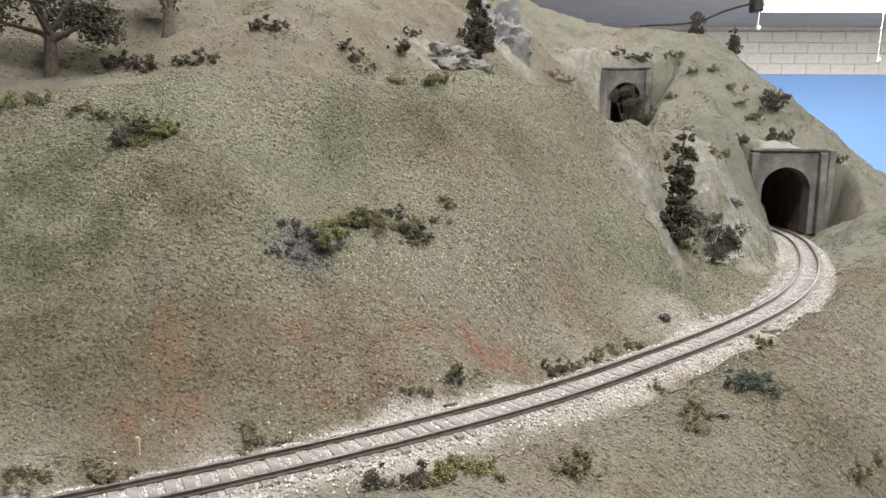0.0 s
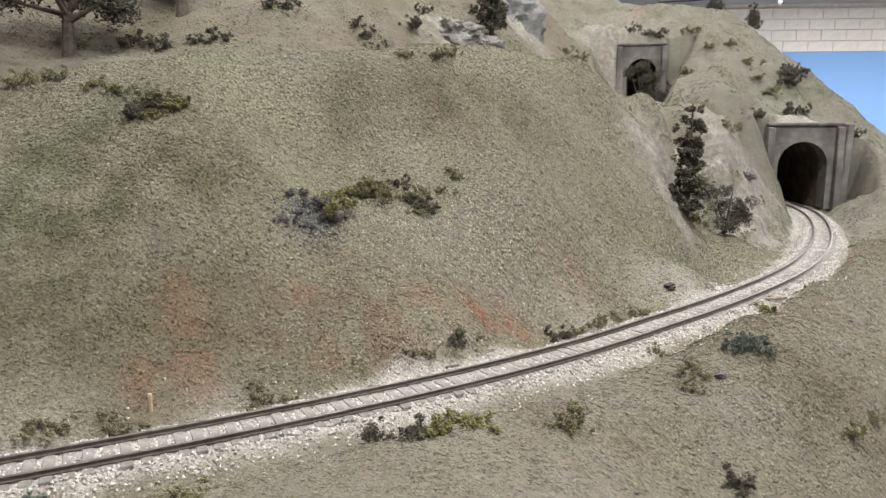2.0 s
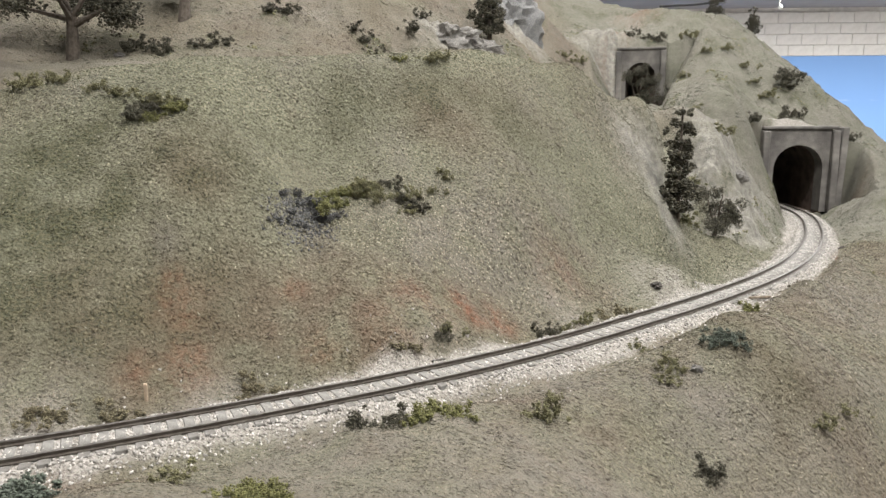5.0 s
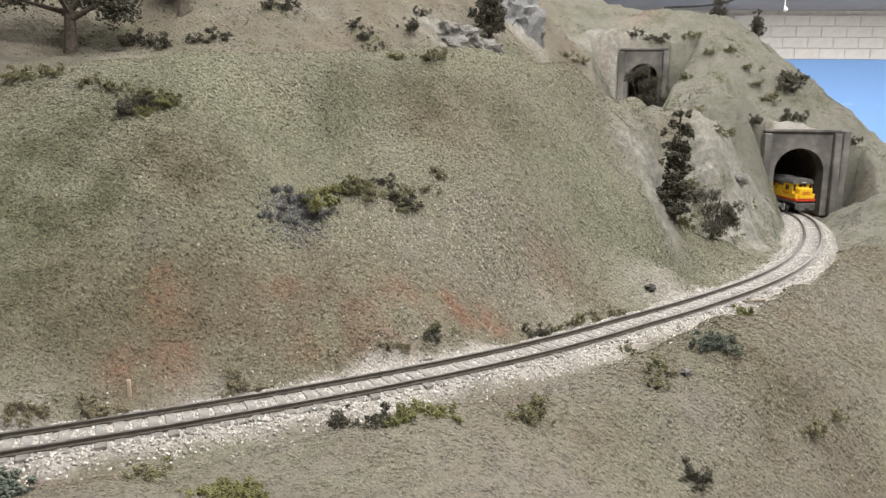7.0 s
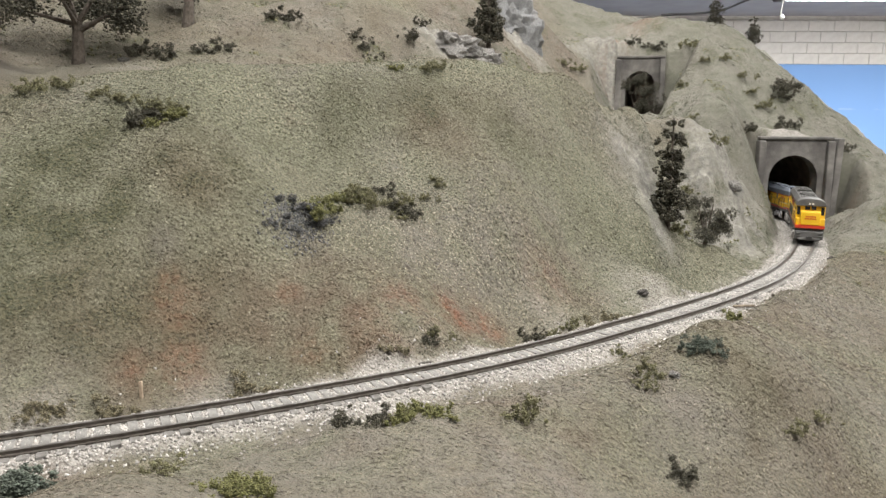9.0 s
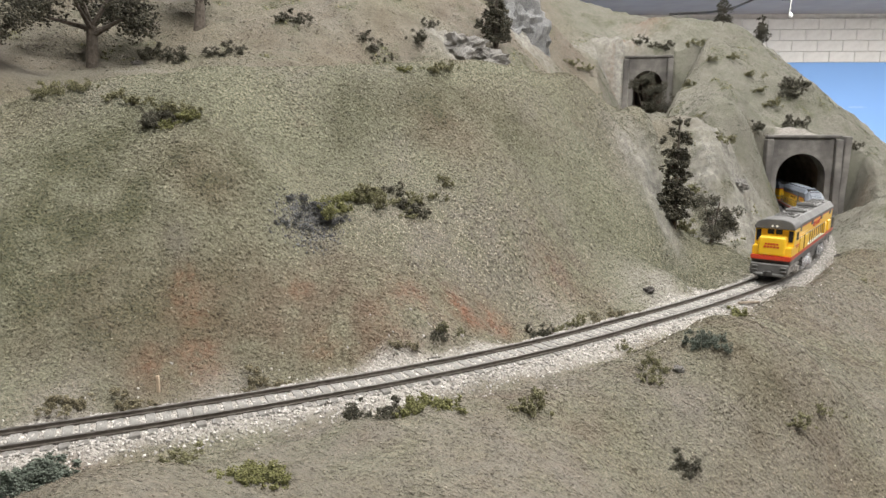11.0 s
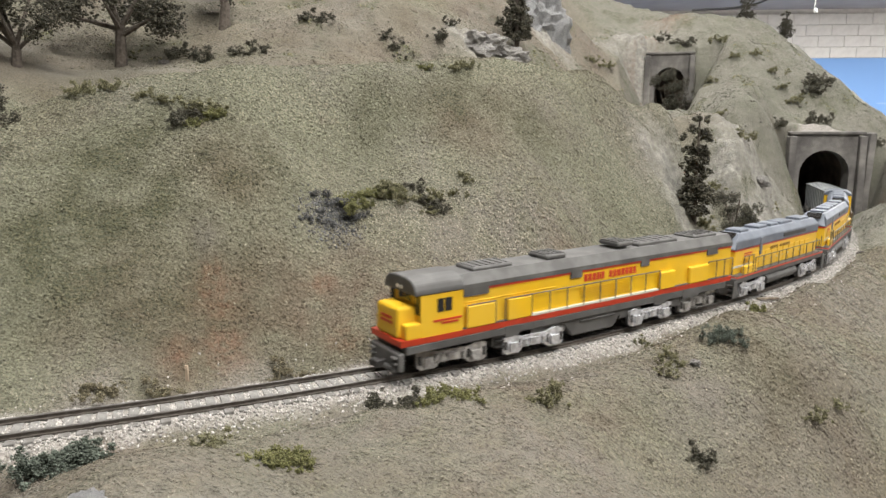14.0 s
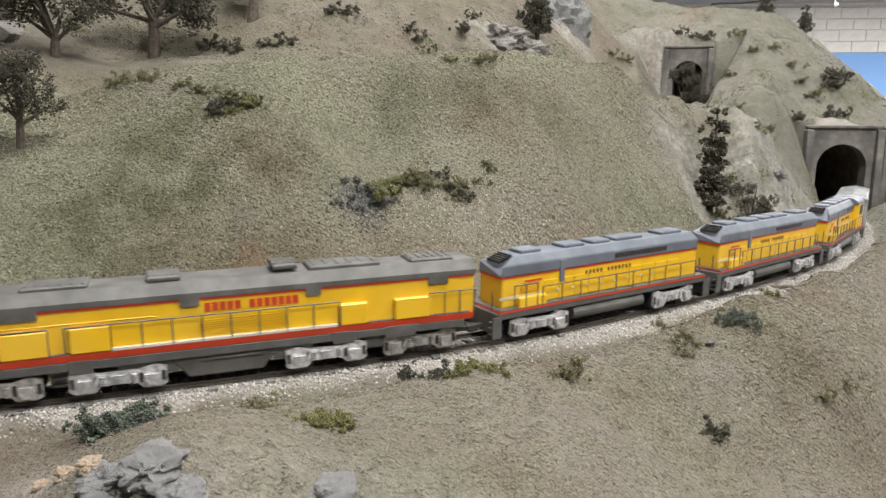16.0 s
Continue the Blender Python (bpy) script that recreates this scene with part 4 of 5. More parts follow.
BUSHES = {k: [bush_mesh(m, 10 * i + j, fl) for j in range(4)] for i, (k, m, fl) in enumerate((("olive", OLIVE, 0.8), ("dry", DRYBUSH, 0.7), ("yellow", YELLOWGREEN, 0.45), ("dark", PINE, 0.9), ("blue", DARKGREEN, 0.5), ("scree", SCREE, 0.35)))}
KINDS = dict(
    olive=("olive-green foam bush on the grassy slope", "bush"), dry=("dry brown-olive bush beside the ballast", "bush"), yellow=("low yellow-green ground cover patch on turf", "bush"),
    dark=("dark grey-green bush on the hillside", "bush"), blue=("low blue-green ground cover clump on turf", "bush"), scree=("clump of charcoal-grey scree on the turf", "rubble"))
NAMES = dict(olive="bush", dry="bush", yellow="ground_cover", dark="bush", blue="ground_cover", scree="scree_clump")
br = random.Random(11)


def plant(kind, places, size):
    for x, y in places:
        s = size * br.uniform(0.75, 1.25)
        ob = new(NAMES[kind], br.choice(BUSHES[kind]))
        ob.matrix_basis = Matrix.Translation((x, y, float(land(x, y)) - 0.04 * s)) @ Matrix.Rotation(br.uniform(0, 6.28), 4, "Z") @ Matrix.Diagonal((s, s, s * br.uniform(0.8, 1.15), 1))
        tagged(ob, KINDS[kind][0], KINDS[kind][1], kind + " plants" if kind != "scree" else "scree clumps")


plant("scree", [(-0.115, 0.518), (-0.107, 0.506), (-0.094, 0.508), (-0.102, 0.52), (-0.084, 0.515), (-0.113, 0.496), (-0.102, 0.498), (-0.094, 0.517)], 0.0095)
plant("yellow", [(-0.09, 0.54), (-0.079, 0.551), (-0.07, 0.556), (-0.079, 0.533), (-0.091, 0.522), (-0.211, 0.54), (-0.214, 0.534), (-0.054, 0.702), (-0.199, 0.549)], 0.012)
plant("olive", [(-0.058, 0.562), (-0.038, 0.567), (-0.053, 0.553), (-0.063, 0.552), (-0.068, 0.562), (-0.214, 0.556), (-0.206, 0.555)], 0.013)
plant("dark", [(-0.048, 0.571), (-0.031, 0.559), (-0.024, 0.559), (-0.223, 0.548), (-0.225, 0.538), (-0.219, 0.536)], 0.011)
plant("olive", [(-0.009, 0.599), (-0.005, 0.594), (-0.018, 0.577), (-0.035, 0.55)], 0.0065)
plant("dry", [(0.188, 0.677), (0.197, 0.669), (0.192, 0.673)], 0.009)
plant("olive", [(-0.027, 0.716), (-0.013, 0.721), (-0.336, 0.619), (-0.301, 0.584), (-0.271, 0.573), (-0.247, 0.567), (-0.331, 0.59)], 0.012)
plant("dark", [(-0.347, 0.867), (-0.326, 0.854), (-0.296, 0.878), (-0.27, 0.885), (-0.36, 0.86)], 0.018)
plant("dark", [(-0.236, 0.968), (-0.215, 0.97), (-0.054, 1.067), (-0.073, 1.014), (-0.12, 0.974), (-0.135, 0.985), (-0.105, 0.965)], 0.017)
plant("dry", [(-0.193, 0.343), (-0.186, 0.348), (-0.199, 0.344), (-0.159, 0.353), (-0.165, 0.356), (-0.105, 0.391), (-0.093, 0.388), (-0.106, 0.386), (-0.029, 0.428), (-0.021, 0.433), (0.128, 0.567), (0.112, 0.553)], 0.0085)
plant("dark", [(-0.006, 0.447), (0.068, 0.515), (0.061, 0.509)], 0.0075)
plant("olive", [(0.077, 0.521), (0.093, 0.536), (-0.004, 0.452)], 0.0075)
plant("dark", [(-0.022, 0.334), (-0.031, 0.335), (0.128, 0.359), (0.131, 0.356)], 0.009)
plant("yellow", [(-0.004, 0.343), (-0.012, 0.334), (0.003, 0.343), (0.222, 0.56)], 0.010)
plant("yellow", [(-0.066, 0.256), (-0.058, 0.254), (-0.062, 0.262), (-0.070, 0.250)], 0.0095)
plant("olive", [(-0.097, 0.262), (0.045, 0.352), (0.115, 0.458), (0.127, 0.416), (0.122, 0.407), (0.201, 0.398), (0.224, 0.415), (0.393, 0.723), (0.399, 0.73)], 0.009)
plant("blue", [(0.161, 0.438), (0.154, 0.434), (0.164, 0.432)], 0.0085)
plant("blue", [(-0.156, 0.250), (-0.166, 0.250), (-0.145, 0.247), (-0.150, 0.256), (-0.160, 0.258)], 0.014)
plant("dark", [(0.39, 1.685), (0.41, 1.68), (0.36, 1.69), (0.425, 1.678)], 0.016)
plant("olive", [(0.487, 1.668), (0.51, 1.648), (0.462, 1.463), (0.492, 1.458), (0.411, 1.426), (0.344, 1.138), (0.342, 0.998), (0.292, 0.93), (0.516, 1.43), (0.526, 1.397), (0.538, 1.372), (0.187, 1.437), (0.214, 1.446)], 0.017)
plant("dark", [(0.476, 1.262), (0.470, 1.255), (0.566, 1.29), (0.54, 1.285), (0.637, 1.262), (0.645, 1.27)], 0.016)
plant("olive", [(0.261, 0.818), (0.309, 0.835), (0.27, 0.813), (0.321, 0.834), (0.247, 0.802), (0.295, 0.833), (0.232, 0.778), (0.28, 0.83)], 0.013)
plant("dark", [(0.584, 1.40), (0.60, 1.41), (0.595, 1.42), (0.61, 1.425)], 0.024)


def conifer(name, x, y, height, width, seed, label, sparse=1.0, base=None):
    g = random.Random(seed)
    e = new(name)
    z = float(land(x, y)) if base is None else base
    e.location = (x, y, z - 0.002)
    tagged(e, label, "tree", "conifers")
    bm = bmesh.new()
    rod(bm, (0, 0, 0), (0, 0, height), height * 0.028, height * 0.006, 7)
    for _ in range(14):
        a, zz = g.uniform(0, 6.28), g.uniform(0.25, 0.9)
        r = width * (1.08 - zz) * 0.9
        rod(bm, (0, 0, zz * height), (r * math.cos(a), r * math.sin(a), zz * height - 0.1 * r), height * 0.006, height * 0.002, 4)
    part("trunk", bm, BARK, e)
    blobs = []
    tiers = 10
    for t in range(tiers):
        zz = 0.22 + 0.74 * t / (tiers - 1)
        r = width * (1.18 - zz) ** 0.45 * g.uniform(0.7, 1.1) * sparse
        a0 = g.uniform(0, 6.28)
        for k in range(5):
            a = a0 + 1.257 * k + g.uniform(-0.4, 0.4)
            reach = r * g.uniform(0.35, 0.85)
            blobs.append((reach * math.cos(a), reach * math.sin(a), (zz + g.uniform(-0.02, 0.02)) * height - 0.12 * reach, r * g.uniform(0.36, 0.56)))
    crown = new("crown", foliage_mesh("crown", blobs, 5200, height * 0.0125, PINE, seed, squash=0.6))
    crown.parent = e
    return e


def broad_tree(x, y, height, width, seed, label, mat=PINE, base=None, trunk=0.05, clear=0.35):
    g = random.Random(seed)
    e = new("tree")
    z = float(land(x, y)) if base is None else base
    e.location = (x, y, z - 0.003)
    tagged(e, label, "tree", "broad trees")
    bm = bmesh.new()
    rod(bm, (0, 0, 0), (0.02 * height, 0, clear * height), height * trunk, height * trunk * 0.7, 9)
    blobs = []
    for k in range(9):
        a, up = g.uniform(0, 6.28), g.uniform(clear + 0.08, 0.95)
        r = width * g.uniform(0.35, 1.0) * (1.0 if up < 0.75 else 0.6)
        tip = (r * math.cos(a), r * math.sin(a), up * height)
        rod(bm, (0.02 * height, 0, g.uniform(0.7, 1.0) * clear * height), tip, height * trunk * 0.45, height * trunk * 0.14, 6)
        for _ in range(3):
            blobs.append((tip[0] + g.uniform(-0.3, 0.3) * width, tip[1] + g.uniform(-0.3, 0.3) * width, tip[2] + g.uniform(-0.06, 0.08) * height, width * g.uniform(0.22, 0.38)))
    part("trunk", bm, BARK, e)
    crown = new("crown", foliage_mesh("crown", blobs, 6500, height * 0.0125, mat, seed, squash=0.8))
    crown.parent = e
    return e


conifer("pine_tree", 0.222, 0.762, 0.123, 0.020, 21, "tall dark model pine beside the track cutting", base=0.018)
broad_tree(0.278, 0.815, 0.062, 0.028, 22, "short dark bushy pine beside the tunnel cutting", base=0.000, clear=0.16)
broad_tree(0.345, 1.50, 0.088, 0.030, 31, "dark bushy tree before the upper tunnel mouth", clear=0.04, trunk=0.03)
broad_tree(0.366, 1.46, 0.060, 0.034, 32, "low dark bushy tree below the upper tunnel mouth", clear=0.04, trunk=0.03)
conifer("pine_tree", 0.754, 2.036, 0.085, 0.024, 23, "small dark pine on the far ridge", sparse=0.9)
conifer("pine_tree", 0.625, 1.95, 0.07, 0.022, 24, "small dark pine on the ridge skyline")
conifer("pine_tree", 0.042, 1.15, 0.15, 0.03, 25, "dark narrow pine against the grey cliff")
broad_tree(-0.423, 0.835, 0.15, 0.065, 26, "old broad tree with dark clumped foliage on the slope", clear=0.32)
broad_tree(-0.338, 0.944, 0.16, 0.055, 27, "dark broad tree with a thick trunk on the upper slope", clear=0.22)
broad_tree(-0.345, 0.470, 0.068, 0.034, 28, "broad tree with dark foliage and pale trunk on the hill", clear=0.38)
broad_tree(-0.497, 0.755, 0.12, 0.055, 29, "broad leafy dark tree with a pale forked trunk", clear=0.22)


# ---- rocks and timber ----
def rock(x, y, size, mat, label, seed, flat=0.7, sink=0.3):
    g = random.Random(seed)
    bm = bmesh.new()
    bmesh.ops.create_icosphere(bm, subdivisions=4, radius=1.0)
    for v in bm.verts:
        n = noise.noise(v.co * 1.3 + Vector((seed, 0, 0))) * 0.45 + noise.cell(v.co * 2.2 + Vector((seed, 3, 1))) * 0.12 + noise.noise(v.co * 3.7 + Vector((0, seed, 2))) * 0.16 + noise.noise(v.co * 8.5 + Vector((2, 0, seed))) * 0.10 - abs(noise.noise(v.co * 5.5 + Vector((seed, 5, 0)))) * 0.22 + noise.noise(v.co * 19 + Vector((1, seed, 4))) * 0.05
        v.co *= 1 + n
        v.co.z *= flat
    ob = part("rock", bm, mat)
    ob.matrix_basis = Matrix.Translation((x, y, float(land(x, y)) + size * flat * (1 - 2 * sink) * 0.5)) @ Matrix.Rotation(g.uniform(0, 6.28), 4, "Z") @ Matrix.Diagonal((size * g.uniform(0.8, 1.3), size, size, 1))
    return tagged(ob, label, "rock", "rocks")


rock(0.163, 0.600, 0.0042, DARKROCK, "small dark rock on the pale gravel", 1)
rock(0.438, 0.855, 0.0040, DARKROCK, "small dark stone at the edge of the ballast", 2)
rock(0.139, 0.415, 0.0030, ROCK, "small white stone on the turf", 3)
rock(-0.152, 0.206, 0.0046, TANROCK, "rounded tan stone in the turf", 4)
rock(-0.164, 0.208, 0.0030, TANROCK, "small tan stone in the turf", 5)
rock(-0.106, 0.188, 0.0110, BLUEROCK, "flat blue-grey cracked rock outcrop", 6, 0.6, 0.6)
rock(-0.122, 0.184, 0.0100, BLUEROCK, "flat blue-grey cracked rock outcrop", 7, 0.6, 0.6)
rock(-0.092, 0.180, 0.0085, BLUEROCK, "flat blue-grey cracked rock outcrop", 16, 0.6, 0.6)
rock(-0.134, 0.196, 0.0050, TANROCK, "small tan stone in the turf", 17, 0.5, 0.5)
rock(-0.050, 0.206, 0.0090, BLUEROCK, "flat grey rock outcrop in the turf", 8, 0.5, 0.62)
rock(-0.034, 0.210, 0.0095, BLUEROCK, "flat grey rock outcrop in the turf", 9, 0.5, 0.62)
rock(-0.020, 0.212, 0.0070, BLUEROCK, "flat grey rock outcrop in the turf", 18, 0.5, 0.62)
rock(-0.015, 1.075, 0.040, ROCK, "pale grey rock outcrop on the back slope", 10, 0.62, 0.62)
rock(0.018, 1.10, 0.034, ROCK, "pale grey rock outcrop on the back slope", 11, 0.62, 0.62)
rock(0.085, 1.385, 0.05, GREYROCK, "blue-grey cliff face on the back slope", 12, 1.5, 0.55)
rock(-0.63, 0.80, 0.06, ROCK, "pale rock outcrop on the slope", 13, 1.0, 0.4)
rock(-0.374, 0.842, 0.005, ROCK, "small pale stone on the slope", 14)
rock(0.355, 0.965, 0.014, ROCK, "pale bare rock in the cutting side", 15, 0.6, 0.6)


def timber(a, b, r, mat, label):
    bm = bmesh.new()
    p, q = Vector((*a, float(land(*a)) + r)), Vector((*b, float(land(*b)) + r))
    d = q - p
    box(bm, (0, 0, 0), (d.length, 2 * r, 1.6 * r))
    bevel(bm, 0.3 * r)
    ob = part("timber", bm, mat)
    ob.matrix_basis = Matrix.Translation((p + q) / 2) @ d.to_track_quat("X", "Z").to_matrix().to_4x4()
    return tagged(ob, label, "timber", "loose timbers")


timber((0.042, 0.470), (0.057, 0.483), 0.0008, DARKTWIG, "dark tie timber lying beside the track")
timber((0.228, 0.576), (0.250, 0.592), 0.0011, TWIG, "grey timber lying beside the track")
timber((-0.010, 0.430), (-0.003, 0.434), 0.0009, DARKTWIG, "short dark timber offcut on the gravel")
for k, (x, y) in enumerate([(0.216, 0.648), (0.225, 0.655), (0.232, 0.66), (0.243, 0.668), (0.253, 0.679), (0.275, 0.705), (0.293, 0.729)]):
    timber((x, y), (x + 0.009 * math.cos(k * 1.9), y + 0.009 * math.sin(k * 1.9)), 0.0006, TWIG if k % 3 else DARKTWIG, "weathered stick on the gravel")


def post():
    bm = bmesh.new()
    box(bm, (0, 0, 0.004), (0.0018, 0.0016, 0.010))
    bevel(bm, 0.0003)
    ob = part("post", bm, TANROCK)
    ob.location = (-0.153, 0.368, float(land(-0.153, 0.368)))
    tagged(ob, "short pale wooden post beside the track", "post")


post()


# ---- locomotives: x ahead, z up from the rail head ----
def hood(bm, x0, x1, w, zb, ze, zt, cut):
    """A hood: upright sides to the eaves ze, then a sloped edge to the flat roof zt."""
    extrude(bm, [(-w, zb), (w, zb), (w, ze), (w - cut, zt), (-w + cut, zt), (-w, ze)], x0, x1)


def truck(parent, x, length, mat, axles=2):
    e = new("truck")
    e.parent = parent
    e.location = (x, 0, 0)
    a = length / 2
    for s in (-1, 1):
        bm = bmesh.new()
        out = [(-a, 0.0128), (-a, 0.0040), (-a + 0.003, 0.0022), (-a * 0.50, 0.0022), (-a * 0.36, 0.0054), (a * 0.36, 0.0054), (a * 0.50, 0.0022), (a - 0.003, 0.0022), (a, 0.0040), (a, 0.0128), (a * 0.75, 0.0142), (a * 0.4, 0.0122), (-a * 0.4, 0.0122), (-a * 0.75, 0.0142)]
        extrude(bm, out, s * 0.0140, s * 0.0158, "y")
        for k in (-0.68, 0.68):
            box(bm, (k * a, s * 0.0163, 0.0066), (0.0064, 0.0026, 0.0056))
        box(bm, (0, s * 0.0163, 0.0084), (a * 0.30, 0.0020, 0.0040))
        for k in (-0.4, 0.4):
            rod(bm, (k * a, s * 0.0162, 0.0118), (k * a + 0.002, s * 0.0162, 0.0052), 0.0009, n=6)
        side = part("side_frame", bm, mat, e, "silver cast side frame")
        for k in (-0.32, 0.32):
            bm = bmesh.new()
            for q in range(4):
                rod(bm, (k * a, s * 0.0164, 0.0062 + 0.0012 * q), (k * a, s * 0.0164, 0.0069 + 0.0012 * q), 0.0017, n=10)
            part("spring", bm, mat, side)
        # black plates stand in for the shade inside openings; the frame is uncut
        for k in (-0.93, -0.46, 0.46, 0.93):
            bm = bmesh.new()
            box(bm, (k * a, s * 0.0159, 0.0080), (a * 0.085, 0.0006, 0.0052))
            part("dark_hole_plate", bm, BLACK, side)
    for k in (-0.68, 0.68):
        bm = bmesh.new()
        for s in (-1, 1):
            rod(bm, (k * a, s * (GAUGE / 2 + 0.0015), 0.0056), (k * a, s * (GAUGE / 2 - 0.0012), 0.0056), 0.0056, n=20)
            rod(bm, (k * a, s * (GAUGE / 2 - 0.0012), 0.0056), (k * a, s * (GAUGE / 2 - 0.0018), 0.0056), 0.0062, n=20)
        rod(bm, (k * a, -0.010, 0.0056), (k * a, 0.010, 0.0056), 0.0014, n=8)
        part("wheelset", bm, BLACK, e)
    bm = bmesh.new()
    box(bm, (0, 0, 0.009), (length * 0.8, 0.016, 0.005))
    part("bolster", bm, BLACK, e)
    return e


def coupler(parent, x, s):
    bm = bmesh.new()
    box(bm, (x - s * 0.004, 0, 0.0085), (0.010, 0.0035, 0.003))
    box(bm, (x + s * 0.0015, 0.0012, 0.0085), (0.0045, 0.0052, 0.0042))
    box(bm, (x + s * 0.0028, -0.0028, 0.0085), (0.0030, 0.0020, 0.0040))
    bevel(bm, 0.0004)
    part("coupler", bm, BLACK, parent)


def railing(parent, x0, x1, n, y, z0, h, mat):
    bm = bmesh.new()
    for x in np.linspace(x0, x1, n):
        rod(bm, (x, y, z0), (x, y, z0 + h), 0.00042, n=5)
    rod(bm, (x0, y, z0 + h), (x1, y, z0 + h), 0.00042, n=5)
    part("handrail", bm, mat, parent)


def bars(parent, x, y, z, n, w, h, gap, mat, mid=None):
    """Unlettered marking: a row of plain upright bars."""
    bm = bmesh.new()
    for i in range(n):
        if mid is not None and i == mid:
            continue
        box(bm, (x - i * (w + gap), y, z), (w, 0.0003, h))
    part("marking", bm, mat, parent, "plain bars of side marking")


def grille(parent, x0, x1, y, z0, z1, n, mat):
    bm = bmesh.new()
    for i in range(n):
        box(bm, ((x0 + x1) / 2, y, z0 + (z1 - z0) * (i + 0.5) / n), (x1 - x0, 0.0008, 0.55 * (z1 - z0) / n))
    part("louvre", bm, mat, parent)


def turbine_size_locomotive():
    """The long lead unit on four two-axle trucks."""
    e = tagged(new("locomotive"), "long yellow and grey model diesel locomotive with red stripes", "locomotive", "locomotives")
    F = 0.155

    def X(q):
        return F - 0.31 * q

    bm = bmesh.new()
    box(bm, (0, 0, 0.0175), (0.288, 0.0345, 0.0050))
    bevel(bm, 0.0006)
    for q0, q1 in ((0.235, 0.262), (0.335, 0.43), (0.594, 0.665), (0.765, 0.80)):
        box(bm, ((X(q0) + X(q1)) / 2, 0, 0.0125), (X(q0) - X(q1), 0.030, 0.008))
    part("frame", bm, GREY, e, "grey painted frame")
    bm = bmesh.new()
    extrude(bm, [(-0.0172, 0.0200), (0.0172, 0.0200), (0.0176, 0.0235), (-0.0176, 0.0235)], X(0.982), X(0.024))
    part("sill_stripe", bm, RED, e, "red sill stripe")
    bm = bmesh.new()
    box(bm, (X(0.565), 0, 0.0238), (X(0.160) - X(0.980), 0.0345, 0.0006))
    part("deck", bm, GREY, e, "grey walkway deck")
    bm = bmesh.new()
    box(bm, ((X(0.33) + X(0.71)) / 2, 0, 0.0242), (X(0.33) - X(0.71), 0.0354, 0.0012))
    part("walkway", bm, STRIPE, e, "pale grey walkway edge")
    # nose, cab and hood
    bm = bmesh.new()
    box(bm, (X(0.049), 0, 0.0322), (X(0.026) - X(0.072), 0.0236, 0.0174))
    bevel(bm, 0.0022, 3)
    part("nose", bm, YELLOW, e)
    for s in (-1, 1):
        bm = bmesh.new()
        box(bm, (X(0.052), s * 0.0134, 0.0276), (X(0.035) - X(0.069), 0.0078, 0.0084))
        bevel(bm, 0.0008, 2)
        part("nose_locker", bm, YELLOW, e)
    bm = bmesh.new()
    hood(bm, X(0.160), X(0.066), 0.0174, 0.0235, 0.0478, 0.0535, 0.0035)
    part("cab", bm, YELLOW, e)
    bm = bmesh.new()
    extrude(bm, [(-0.0180, 0.0472), (0.0180, 0.0472), (0.0178, 0.0498), (0.0160, 0.0530), (0.0125, 0.0552), (0.0060, 0.0564), (-0.0060, 0.0564), (-0.0125, 0.0552), (-0.0160, 0.0530), (-0.0178, 0.0498)], X(0.162), X(0.054))
    bevel(bm, 0.0006)
    part("cab_roof", bm, GREY, e, "grey overhanging cab roof")
    bm = bmesh.new()
    hood(bm, X(0.985), X(0.160), 0.0150, 0.0235, 0.0485, 0.0485, 0.0)
    part("hood", bm, YELLOW, e)
    bm = bmesh.new()
    extrude(bm, [(-0.0154, 0.0448), (0.0154, 0.0448), (0.0154, 0.0462), (-0.0154, 0.0462)], X(0.986), X(0.1605))
    part("eave_stripe", bm, RED, e, "red stripe under the eaves")
    bm = bmesh.new()
    extrude(bm, [(-0.0158, 0.0462), (0.0158, 0.0462), (0.0158, 0.0490), (0.0115, 0.0545), (-0.0115, 0.0545), (-0.0158, 0.0490)], X(0.988), X(0.1625))
    part("roof", bm, GREY, e, "grey roof with sloped edges")
    for s in (-1, 1):
        for q0, q1 in ((0.165, 0.225), (0.44, 0.472), (0.655, 0.682), (0.89, 0.93)):
            bm = bmesh.new()
            box(bm, ((X(q0) + X(q1)) / 2, s * 0.0153, 0.0445), (X(q0) - X(q1), 0.0012, 0.0050))
            part("eave_panel", bm, GREY, e)
        bm = bmesh.new()
        for q0, q1 in ((0.102, 0.116), (0.119, 0.134)):
            box(bm, ((X(q0) + X(q1)) / 2, s * 0.0174, 0.0405), (X(q0) - X(q1), 0.0008, 0.0075))
        part("side_window", bm, GLASS, e)
        for k, (q0, q1, h) in enumerate(((0.168, 0.238, 0.0135), (0.268, 0.330, 0.0135), (0.715, 0.768, 0.0125), (0.82, 0.892, 0.0125))):
            bm = bmesh.new()
            box(bm, ((X(q0) + X(q1)) / 2, s * 0.0163, 0.0235 + h / 2), (X(q0) - X(q1), 0.0034, h))
            bevel(bm, 0.0008)
            part("side_locker", bm, YELLOW, e)
        for q0, q1, n in ((0.33, 0.715, 9), (0.17, 0.238, 2), (0.262, 0.33, 2), (0.89, 0.985, 4)):
            railing(e, X(q1), X(q0), n, s * 0.0174, 0.0238, 0.0135, GREY)
        grille(e, X(0.62), X(0.47), s * 0.0151, 0.0265, 0.0345, 7, YELLOW)
        bars(e, X(0.485), s * 0.0152, 0.0408, 13, 0.0030, 0.0046, 0.0009, RED, mid=5)
        bm = bmesh.new()
        box(bm, (X(0.125), s * 0.0175, 0.0318), (0.020, 0.0004, 0.0012))
        box(bm, (X(0.130), s * 0.0175, 0.0300), (0.012, 0.0004, 0.0010))
        part("wing_mark", bm, RED, e)
